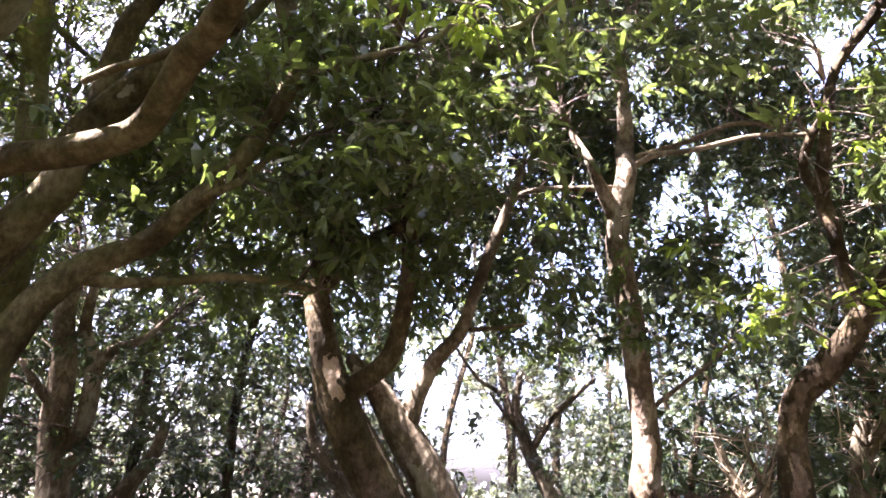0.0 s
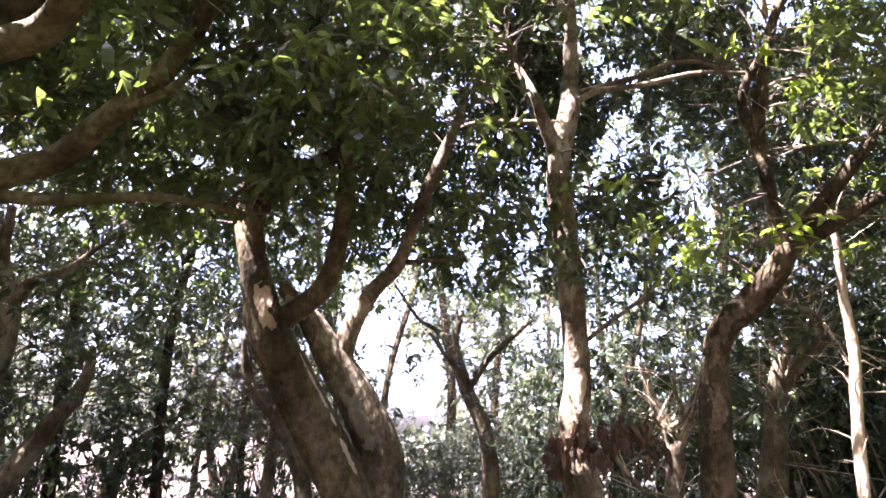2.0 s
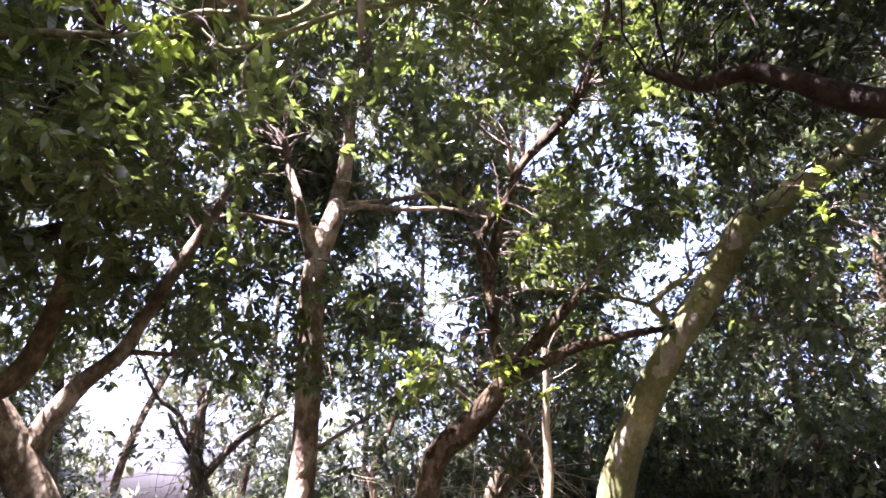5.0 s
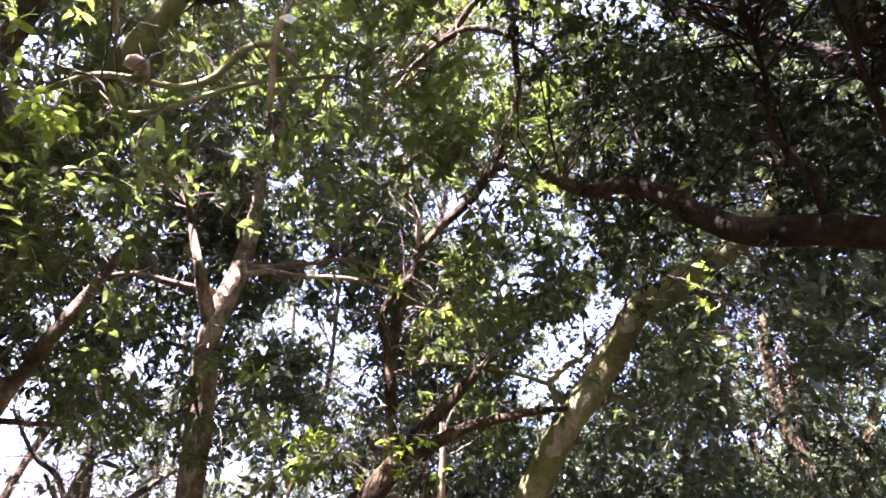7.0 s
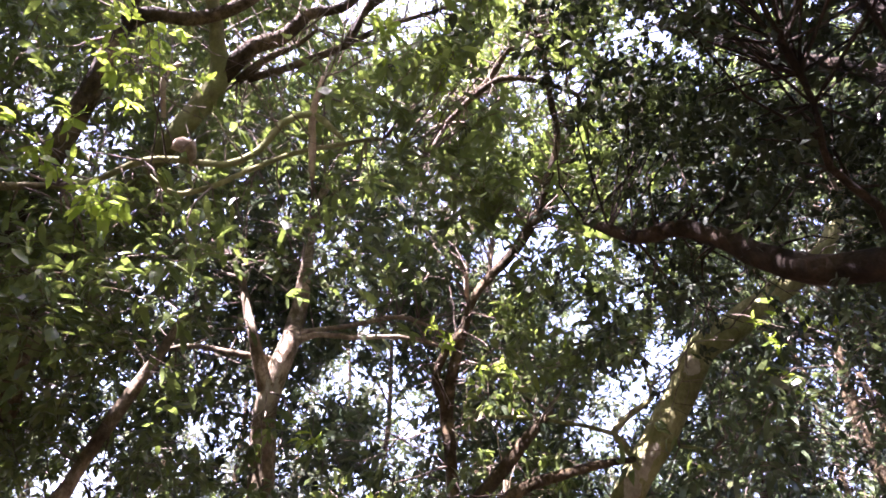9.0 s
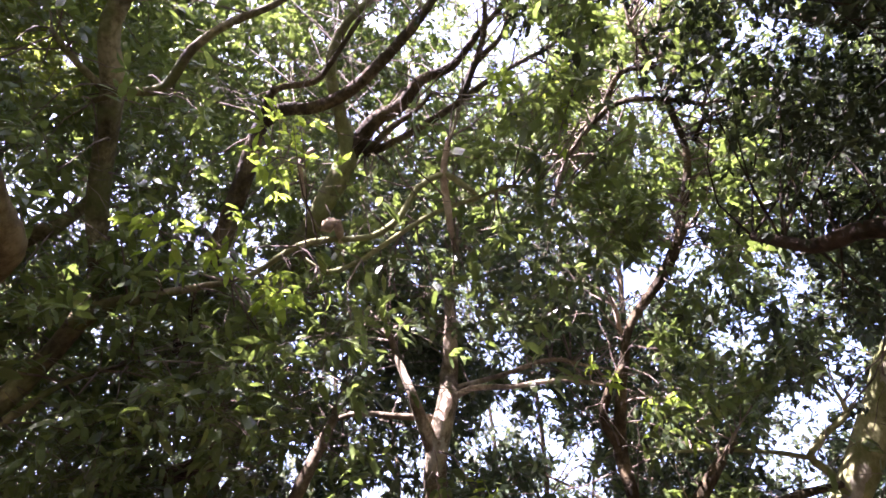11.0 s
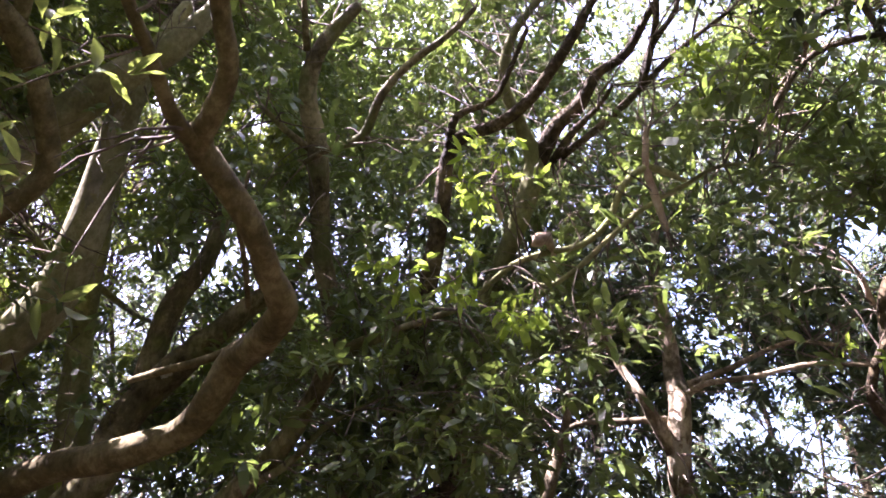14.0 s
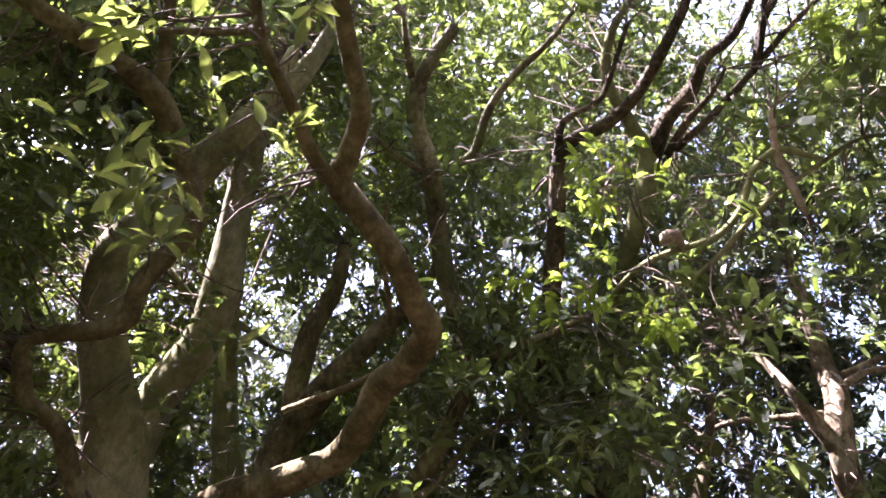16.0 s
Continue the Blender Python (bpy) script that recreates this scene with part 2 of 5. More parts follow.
def leaves_mesh(name, pos, axis, per, length, slim=0.30, droop=0.45, shape=0, singles=0):
    """A crown: round every shoot tip in pos a whorl of leaves that fan out from axis and droop."""
    n = len(pos)
    k = n * per
    base = np.repeat(pos, per, 0)
    ax = np.repeat(axis, per, 0)
    base = base - ax * rng.uniform(0, 0.10, (k, 1)) * (length / 0.1)
    rnd = rng.normal(size=(k, 3))
    rad = rnd - ax * (rnd * ax).sum(1, keepdims=True)
    rad /= np.linalg.norm(rad, axis=1, keepdims=True) + 1e-9
    th = rng.uniform(0.6, 1.5, (k, 1))
    d = ax * np.cos(th) + rad * np.sin(th) + np.array([0, 0, -1.0]) * droop * rng.uniform(0.3, 1.4, (k, 1))
    d /= np.linalg.norm(d, axis=1, keepdims=True)
    side = np.cross(d, np.array([0, 0, 1.0]) + 0.55 * rng.normal(size=(k, 3)))
    side /= np.linalg.norm(side, axis=1, keepdims=True) + 1e-9
    nor = np.cross(side, d)
    ln = length * rng.uniform(0.6, 1.25, (k, 1))
    wd = ln * slim * rng.uniform(0.8, 1.25, (k, 1))
    lv, lf = {0: (LEAF_V, LEAF_F), 1: (BROAD_V, BROAD_F), 2: (SMALL_V, SMALL_F)}[shape]
    bend = rng.uniform(0.4, 1.8, (k, 1))
    if singles:          # the leaves that hang lowest over the path are objects of their own
        order = np.linalg.norm(base - MIDDLE, axis=1).argsort()
        own, rest = order[:singles], order[singles:]
        leaf_axes = np.stack([d * ln, side * wd, nor * ln * bend, base], -1)[own]
        base, d, side, nor, ln, wd, bend = (q[rest] for q in (base, d, side, nor, ln, wd, bend))
        k = len(rest)
    v = base[:, None] + d[:, None] * (lv[:, 0][None, :, None] * ln[:, None]) + side[:, None] * (lv[:, 1][None, :, None] * wd[:, None]) \
        + nor[:, None] * (lv[:, 2][None, :, None] * (ln * bend)[:, None])
    f = lf[None] + (np.arange(k) * len(lv))[:, None, None]
    me = mesh_from(name, v.reshape(-1, 3), f.reshape(-1, 3))
    return (me, leaf_axes) if singles else me


# gaps in the canopy through which the sky shows: (degrees left of +y, degrees up, angular radius), from the clearing's middle
MIDDLE = np.array([0.2, 0.15, 2.05])
GAPS_LOW = [(13.3, 3.3, 3.8), (11.3, 6.2, 2.0), (16.9, 5.9, 2.5), (16.3, 9.2, 1.9), (19.0, 8.4, 1.4), (14.4, 11.6, 1.0), (9.2, 7.3, 0.9), (-9.9, 16.8, 1.6),
            (-10.9, 18.3, 0.9), (-3.9, 21.7, 1.4), (-8.5, 23.5, 1.2), (-6.2, 25.2, 0.8), (10.2, 21.8, 0.8), (11.3, 27.5, 0.8),
            (-29.6, 19.4, 2.7), (-31.5, 21.0, 1.9), (-27.2, 16.4, 2.2), (-27.8, 13.2, 1.5), (-25.7, 27.2, 1.2), (-33.4, 30.3, 1.6),
            (-31.7, 28.3, 0.9), (-36.2, 32.4, 1.1), (-23.2, 37.3, 0.9), (-17.3, 32.4, 0.9), (-33.8, 23.0, 1.0), (28.1, 29.0, 0.6),
            (19.4, 17.1, 0.8), (15.9, 11.6, 1.0)]
GAPS_RIGHT = [(4.0, 34.7, 0.9), (-1.9, 32.8, 0.9), (-3.4, 27.3, 0.9), (-18.2, 32.3, 1.3), (-16.4, 30.9, 0.9), (-31.8, 30.0, 1.5),
              (-27.5, 26.2, 1.7), (-24.9, 25.7, 1.2), (-21.9, 34.0, 1.0), (-26.4, 33.1, 0.9), (-4.5, 20.7, 1.7), (-9.5, 16.2, 1.5),
              (-2.0, 19.6, 1.2), (-10.6, 13.9, 1.1), (23.0, 18.5, 1.2), (21.7, 14.9, 1.4), (17.4, 19.6, 0.9), (15.2, 18.2, 1.0),
              (8.1, 15.5, 1.3), (9.1, 11.8, 1.0), (-45.0, 38.0, 1.0), (-35.8, 35.5, 0.9), (-35.4, 47.9, 1.0), (-36.9, 45.0, 0.7),
              (-46.4, 18.4, 1.1), (-43.5, 12.2, 1.2), (9.7, 46.2, 0.8), (22.1, 46.5, 0.6)]
GAPS_HIGH = [(-19.5, 31.7, 1.7), (-17.9, 30.0, 1.1), (-24.0, 31.9, 1.3), (-25.2, 29.7, 0.9), (-25.4, 25.6, 0.9), (-23.8, 34.8, 0.9),
             (-8.0, 20.7, 1.9), (-4.7, 23.8, 1.1), (-11.0, 19.5, 1.5), (-11.9, 15.9, 0.9), (-3.3, 21.6, 1.2), (-5.3, 27.1, 1.2),
             (13.9, 17.6, 1.2), (3.4, 16.5, 0.7), (9.6, 26.2, 1.0), (53.9, 43.9, 1.4), (49.9, 31.0, 1.2), (52.4, 31.5, 0.8),
             (44.0, 45.0, 1.0), (7.4, 46.6, 0.7), (10.8, 55.5, 0.9), (-5.8, 51.0, 0.6)]
GAPS_TOP = [(6.6, 47.4, 0.9), (11.5, 47.9, 0.7), (-3.1, 51.1, 0.8), (-10.5, 50.8, 0.7),
            (43.0, 31.0, 1.1), (39.4, 34.3, 1.3), (45.2, 33.7, 0.6), (13.8, 47.1, 0.7), (6.7, 46.4, 0.6), (18.4, 53.6, 0.9),
            (-7.1, 47.9, 0.7), (-2.8, 29.5, 0.8), (-1.7, 18.4, 1.0), (6.6, 16.5, 0.8), (8.3, 21.9, 0.8)]
GAPS_LEFT = [(47.6, 32.1, 1.1), (52.3, 29.5, 1.1), (48.1, 27.0, 0.7), (53.9, 24.9, 0.7), (28.4, 4.5, 1.2), (32.1, 10.9, 1.0),
             (-19.0, 32.5, 1.3), (-16.8, 30.3, 0.9)]
GAPS = GAPS_LOW + GAPS_RIGHT + GAPS_HIGH + GAPS_TOP + GAPS_LEFT
# where only the near crowns part, and the higher ones behind them show
NEAR_GAPS_FIRST = [(20.1, 50.0, 3.2), (14.2, 53.3, 2.8), (2.9, 53.3, 3.2), (8.4, 56.4, 2.3), (-5.4, 52.3, 2.8), (29.0, 49.7, 1.8),
                   (19.4, 55.9, 2.3), (-13.0, 54.1, 2.5), (-22.7, 46.3, 2.0), (-29.2, 45.0, 2.3), (-22.2, 42.4, 1.5), (-2.7, 56.6, 2.5),
                   (49.3, 29.8, 3.6), (46.6, 33.7, 2.3), (50.8, 26.7, 2.0), (55.0, 33.2, 1.5), (45.7, 26.6, 2.0), (55.2, 44.7, 2.3),
                   (44.7, 44.8, 2.0), (52.7, 44.4, 1.5), (44.0, 45.3, 1.5), (24.9, 47.7, 2.5), (16.9, 50.7, 2.5), (68.2, 28.1, 1.5)]
NEAR_GAPS_SECOND = [(5.7, 48.3, 3.5), (-5.8, 50.8, 2.5), (14.3, 45.4, 2.0),
                    (44.3, 53.5, 2.0), (-33.7, 27.2, 1.9), (-31.1, 31.6, 1.9), (-26.3, 33.9, 1.5), (-0.9, 31.4, 2.5), (12.1, 25.1, 1.8),
                    (25.0, 18.8, 1.8), (20.9, 34.6, 1.5), (12.0, 32.3, 2.1), (14.5, 27.0, 1.8), (15.7, 39.9, 1.5), (23.8, 35.0, 1.8),
                    (28.4, 38.2, 1.5), (52.9, 43.8, 1.8), (49.9, 41.1, 1.5), (43.5, 46.1, 1.5), (43.2, 50.5, 1.8), (58.6, 51.7, 1.2),
                    (54.2, 43.7, 2.5), (47.8, 45.1, 1.8)]
NEAR_GAPS = NEAR_GAPS_FIRST + NEAR_GAPS_SECOND


def heading(p):
    q = p - MIDDLE
    r = np.linalg.norm(q, axis=1)
    return np.degrees(np.arctan2(-q[:, 0], q[:, 1])), np.degrees(np.arcsin(q[:, 2] / r)), r


def in_gap(p, soft=0.35, gaps=None):
    az, el, r = heading(p)
    a, e = np.radians(az), np.radians(el)
    d = np.stack([-np.sin(a) * np.cos(e), np.cos(a) * np.cos(e), np.sin(e)], 1)
    out = np.zeros(len(p), bool)
    for ga, ge, gr in gaps or GAPS:
        ga, ge = radians(ga), radians(ge)
        g = np.array([-math.sin(ga) * math.cos(ge), math.cos(ga) * math.cos(ge), math.sin(ge)])
        ang = np.degrees(np.arccos(np.clip(d @ g, -1, 1)))
        out |= ang < gr * (1 + soft * rng.normal(size=len(p)))
    return out


# openings in the crowns overhead through which the sun reaches a trunk or a spray: (x, y, z, radius)
FLECKS_FIRST = [(0.19, 5.78, 2.24, 0.210), (0.07, 5.30, 3.80, 0.190), (0.17, 5.22, 4.29, 0.190), (0.11, 5.52, 3.21, 0.160), (0.16, 5.83, 1.84, 0.190), (-2.15, 4.70, 2.57, 0.260),
                (-1.73, 5.06, 2.25, 0.240), (-1.53, 5.16, 2.48, 0.240), (-0.89, 5.08, 3.78, 0.240), (-1.46, 5.22, 1.80, 0.220), (1.57, 5.11, 2.83, 0.220), (1.20, 5.31, 2.35, 0.200),
                (2.15, 5.51, 2.61, 0.220), (2.17, 5.57, 2.18, 0.220), (2.15, 5.61, 1.73, 0.220), (2.70, 5.42, 2.22, 0.190), (2.69, 5.47, 1.77, 0.180), (3.45, 4.56, 4.20, 0.140)]
FLECKS_SECOND = [(3.10, 4.84, 3.51, 0.18), (0.04, 5.25, 4.15, 0.21), (0.07, 5.31, 3.77, 0.19), (0.18, 5.41, 4.93, 0.18), (-4.23, 2.40, 3.99, 0.30), (-4.22, 2.23, 4.30, 0.30),
                 (-4.04, 1.94, 4.89, 0.30), (-3.60, 2.54, 5.47, 0.30), (-3.51, 2.45, 5.71, 0.30), (-3.68, 2.61, 5.19, 0.30), (-3.97, 2.76, 4.51, 0.30), (-4.26, 2.55, 3.59, 0.30),
                 (1.97, 6.59, 2.24, 0.24), (1.00, 6.47, 1.62, 0.24), (-5.72, 5.79, 2.48, 0.34)]
FLECKS_THIRD = [(-5.58, 5.99, 2.01, 0.34), (-5.65, 5.92, 1.55, 0.34), (-5.53, 5.88, 2.96, 0.34), (0.80, 4.06, 6.55, 0.55), (2.02, 5.05, 4.08, 0.45), (3.46, 3.75, 3.98, 0.45),
                (1.44, 4.07, 7.11, 0.50), (1.04, 4.68, 2.85, 0.40), (1.76, 4.65, 3.50, 0.40), (-0.85, 3.21, 4.29, 0.30), (-5.86, 5.53, 6.61, 0.60), (-5.33, 6.31, 6.21, 0.60),
                (-1.05, 3.67, 5.62, 0.40), (0.05, 4.08, 6.08, 0.50)]
FLECKS = FLECKS_FIRST + FLECKS_SECOND + FLECKS_THIRD

for az0, az1, el0, el1, d0, d1, count in ((0, 42, 15, 50, 3.5, 4.7, 18), (-34, 8, 20, 52, 4.6, 6.0, 11), (40, 92, 18, 55, 4.6, 6.5, 6), (44, 78, 36, 60, 3.0, 6.0, 12)):
    for i in range(count):
        a, e, d = radians(rng.uniform(az0, az1)), radians(rng.uniform(el0, el1)), rng.uniform(d0, d1)
        FLECKS.append((0.2 - math.sin(a) * math.cos(e) * d, 0.15 + math.cos(a) * math.cos(e) * d, 2.05 + math.sin(e) * d, rng.uniform(0.14, 0.24)))


def sun_gap(p):
    out = np.zeros(len(p), bool)
    axis = np.array(sun_dir)
    for x, y, z, r in FLECKS:
        q = p - np.array([x, y, z])
        along = q @ axis
        off = np.linalg.norm(q - along[:, None] * axis, axis=1)
        out |= (along > 0.12) & (off < r * (1 + 0.3 * rng.normal(size=len(p))))
    return out


def unit(v):
    return v / (np.linalg.norm(v, axis=-1, keepdims=True) + 1e-9)


def shoots(centres, count, spread, flat=0.55):
    """Shoot tips scattered round clump centres in flattened sprays; returns tips, their axes and their clump."""
    n = len(centres)
    off = rng.normal(size=(n, count, 3)) * spread * np.array([1, 1, flat])
    tips = (centres[:, None] + off).reshape(-1, 3)
    ax = unit(off.reshape(-1, 3) / spread * 0.6 + np.array([0, 0, 0.35]) + 0.5 * rng.normal(size=(n * count, 3)))
    return tips, ax, np.repeat(np.arange(n), count)


def twigs_mesh(name, starts, ends, r0, r1, sag=0.12, sides=4, steps=6):
    """Many thin curved twigs from starts to ends, in one mesh."""
    n = len(starts)
    u = np.linspace(0, 1, steps)[None, :, None]
    ln = np.linalg.norm(ends - starts, axis=1)[:, None, None]
    mid = (starts + ends) / 2 + rng.normal(size=(n, 3)) * ln[:, 0] * 0.14 + np.array([0, 0, 1.0]) * ln[:, 0] * sag
    c = (1 - u) ** 2 * starts[:, None] + 2 * u * (1 - u) * mid[:, None] + u ** 2 * ends[:, None]
    c += rng.normal(size=c.shape) * ln * 0.012 * (u * (1 - u) * 4)
    t = unit(np.gradient(c, axis=1))
    a = unit(np.cross(t, np.array([0.3, 0.5, 0.8])))
    b = np.cross(t, a)
    r = (np.reshape(r0, (-1, 1, 1)) * (1 - u) + np.reshape(r1, (-1, 1, 1)) * u)
    ang = np.arange(sides) * 2 * math.pi / sides
    ring = c[:, :, None] + (np.cos(ang)[None, None, :, None] * a[:, :, None] + np.sin(ang)[None, None, :, None] * b[:, :, None]) * r[:, :, None]
    j = np.arange(sides)
    jn = (j + 1) % sides
    i = np.arange(steps - 1)[:, None] * sides
    q = np.stack([i + j, i + jn, i + sides + jn, i + sides + j], -1).reshape(-1, 4)
    f = (q[None] + (np.arange(n) * steps * sides)[:, None, None]).reshape(-1, 4)
    return mesh_from(name, ring.reshape(-1, 3), f, True)


# ---------- ground: one uneven sheet of leaf litter that reaches the horizon ----------


def ground_height(x, y):
    r = np.hypot(x, y)
    return (0.10 * np.sin(x * 0.7 + 1.3) * np.cos(y * 0.6) + 0.05 * np.sin(x * 1.9 + y * 1.4)) * np.minimum(1, r / 4) * np.exp(-r / 60)


gr = np.r_[0, np.geomspace(0.6, 2500, 70)]
ga = np.linspace(0, 2 * math.pi, 97)[:-1]
gx, gy = gr[:, None] * np.cos(ga), gr[:, None] * np.sin(ga)
gv = np.stack([gx, gy, ground_height(gx, gy)], -1).reshape(-1, 3)
gi, gj = np.arange(len(gr) - 1)[:, None] * 96, np.arange(96)
gq = np.stack([gi + gj, gi + 96 + gj, gi + 96 + (gj + 1) % 96, gi + (gj + 1) % 96], -1).reshape(-1, 4)
litter, n, l, p = material("leaf_litter")
n1 = n.new("ShaderNodeTexNoise")
n1.inputs["Scale"].default_value, n1.inputs["Detail"].default_value = 14, 8
co = n.new("ShaderNodeTexCoord")
l.new(co.outputs["Object"], n1.inputs["Vector"])
rr = ramp(n, [(0.3, (0.03, 0.022, 0.015)), (0.55, (0.08, 0.058, 0.036)), (0.75, (0.16, 0.12, 0.07))])
l.new(n1.outputs["Fac"], rr.inputs[0])
l.new(rr.outputs[0], p.inputs["Base Color"])
p.inputs["Roughness"].default_value = 0.9
bp = n.new("ShaderNodeBump")
bp.inputs["Distance"].default_value = 0.05
l.new(n1.outputs["Fac"], bp.inputs["Height"])
l.new(bp.outputs[0], p.inputs["Normal"])
ground = new("ground", mesh_from("ground", gv, gq, True))
ground.data.materials.append(litter)
tagged(ground, "brown leaf litter covering the uneven forest floor", "ground", kind="structure")

# ---------- the trees round the clearing ----------
TREES = []
limb_points = []      # (x, y, z, r, tree index) along all thinner limbs


def tree(label, bark_name, leaf, leaf_len, *limbs):
    """A tree as an Empty at its foot with trunk, limbs and branches; its crown is added below."""
    x, y = limbs[0][1][0][:2]
    root = tagged(new("tree"), label, "tree", "trees round the clearing")
    root.location = (x, y, 0)
    k = len(TREES)
    parts = []
    inverse = Matrix.Translation((-x, -y, 0))
    for i, (name, pts, *other) in enumerate(limbs):
        ob = limb_part(name, pts, BARK[other[0] if other else bark_name], root, 31 * k + i)
        ob.matrix_parent_inverse = inverse
        parts.append(ob)
        c = spline(pts, 0.15)
        c = c[c[:, 2] > 1.0]
        limb_points.append(np.c_[c, np.full(len(c), k)])
    TREES.append(dict(root=root, leaf=leaf, length=leaf_len, inverse=inverse, limbs=limbs, parts=parts))
    return root


tree("tall evergreen tree with pale smooth bark and a broken side limb", "bark_pale", "deep", 0.100,
     ("trunk", [(0.31, 5.82, -0.08, 0.268), (0.27, 5.83, 0.44, 0.181), (0.22, 5.84, 1.14, 0.158), (0.14, 5.85, 1.69, 0.126), (0.19, 5.80, 2.11, 0.107), (0.17, 5.73, 2.58, 0.108), (0.13, 5.56, 3.07, 0.109), (0.06, 5.45, 3.62, 0.102), (0.07, 5.26, 3.87, 0.093), (0.16, 5.20, 4.26, 0.088), (0.17, 5.47, 4.60, 0.082), (0.19, 5.39, 5.00, 0.061), (0.18, 5.23, 5.49, 0.048), (0.26, 5.08, 5.86, 0.042)]),
     ("broken_limb", [(0.05, 5.25, 3.90, 0.079), (-0.06, 5.14, 4.14, 0.053), (-0.14, 5.04, 4.33, 0.039), (-0.29, 5.17, 4.72, 0.034), (-0.35, 5.08, 4.90, 0.027)]),
     ("branch", [(0.18, 5.24, 4.30, 0.032), (0.37, 5.14, 4.37, 0.025), (0.70, 5.04, 4.34, 0.022), (1.10, 4.89, 4.33, 0.019), (1.43, 4.76, 4.22, 0.015)]),
     ("branch", [(0.25, 5.19, 4.40, 0.027), (0.67, 5.27, 4.55, 0.023), (1.07, 5.27, 4.68, 0.021), (1.44, 5.35, 4.64, 0.016)]),
     ("branch", [(0.04, 5.25, 4.15, 0.032), (-0.31, 5.22, 4.17, 0.025), (-0.61, 5.27, 4.21, 0.023), (-0.87, 5.35, 4.17, 0.016)]),
     ("branch", [(0.23, 5.81, 2.40, 0.020), (0.46, 5.68, 2.56, 0.017), (0.68, 5.53, 2.71, 0.013), (0.86, 5.45, 2.88, 0.009)]))
tree("twisted tree with dark reddish flaking bark and forked crown", "bark_dark", "mid", 0.095,
     ("trunk", [(1.12, 5.43, -0.08, 0.197), (1.13, 5.41, 0.65, 0.133), (1.13, 5.39, 1.62, 0.116), (1.15, 5.35, 2.14, 0.099), (1.22, 5.29, 2.43, 0.100), (1.41, 5.22, 2.62, 0.104), (1.57, 5.11, 2.83, 0.091), (1.66, 5.04, 2.98, 0.078)]),
     ("limb", [(1.65, 5.06, 2.94, 0.065), (1.57, 5.00, 3.18, 0.052), (1.50, 4.86, 3.50, 0.048), (1.47, 4.86, 3.76, 0.054), (1.49, 4.72, 4.06, 0.044), (1.55, 4.68, 4.34, 0.038), (1.65, 4.64, 4.69, 0.035), (1.92, 4.46, 5.02, 0.045), (2.10, 4.29, 5.34, 0.042), (2.12, 4.46, 5.39, 0.043), (2.25, 4.17, 5.99, 0.031), (2.14, 3.97, 6.37, 0.028), (2.00, 3.75, 6.76, 0.023), (1.81, 3.58, 7.06, 0.018)]),
     ("branch", [(1.48, 4.86, 3.75, 0.045), (1.36, 4.79, 3.96, 0.034), (1.42, 4.68, 4.17, 0.031), (1.53, 4.63, 4.32, 0.027)]),
     ("branch", [(1.66, 5.04, 2.98, 0.065), (1.82, 4.96, 3.21, 0.056), (1.97, 4.90, 3.40, 0.052), (2.14, 4.83, 3.62, 0.044), (2.30, 4.81, 3.79, 0.026)]),
     ("branch", [(1.67, 5.04, 2.97, 0.056), (1.88, 4.98, 3.09, 0.050), (2.13, 4.89, 3.24, 0.045), (2.38, 4.86, 3.33, 0.039), (2.66, 4.79, 3.41, 0.032), (2.94, 4.76, 3.47, 0.023)]),
     ("stub", [(1.59, 4.75, 4.66, 0.022), (1.55, 4.64, 4.86, 0.019)], "bark_stub"),
     ("branch", [(2.29, 4.04, 6.10, 0.023), (2.34, 3.83, 6.29, 0.020), (1.79, 4.00, 6.56, 0.026), (1.53, 4.25, 6.54, 0.030), (1.31, 4.48, 6.35, 0.027)]),
     ("branch", [(2.01, 3.77, 6.72, 0.023), (1.76, 3.90, 6.81, 0.024), (1.63, 4.21, 6.68, 0.033), (1.45, 4.38, 6.58, 0.025)]))
tree("slim grey-barked tree with bare pale twigs", "bark_grey", "mid", 0.090,
     ("trunk", [(1.72, 6.71, -0.08, 0.212), (1.76, 6.70, 0.45, 0.143), (1.83, 6.70, 1.17, 0.125), (1.92, 6.65, 1.86, 0.099), (1.97, 6.59, 2.28, 0.070), (2.09, 6.52, 2.53, 0.045), (2.28, 6.42, 2.70, 0.029)]),
     ("branch", [(1.95, 6.63, 2.05, 0.040), (2.11, 6.44, 2.32, 0.029), (2.27, 6.35, 2.49, 0.022), (2.39, 6.26, 2.74, 0.014)]),
     ("branch", [(1.92, 6.62, 2.08, 0.037), (2.07, 6.53, 2.38, 0.032), (2.20, 6.36, 2.63, 0.026), (2.19, 6.31, 2.88, 0.016)]),
     ("branch", [(1.97, 6.59, 2.18, 0.027), (2.21, 6.15, 2.60, 0.020), (1.93, 5.99, 2.79, 0.020), (1.58, 5.97, 2.84, 0.018)]))
tree("slim straight pale sapling stem standing among the trees", "bark_pole", "mid", 0.090,
     ("trunk", [(2.14, 5.68, -0.08, 0.070), (2.14, 5.66, 0.66, 0.047), (2.15, 5.62, 1.68, 0.041), (2.18, 5.56, 2.30, 0.038), (2.14, 5.50, 2.73, 0.032), (2.11, 5.40, 3.09, 0.028), (2.06, 5.33, 3.35, 0.019)]))
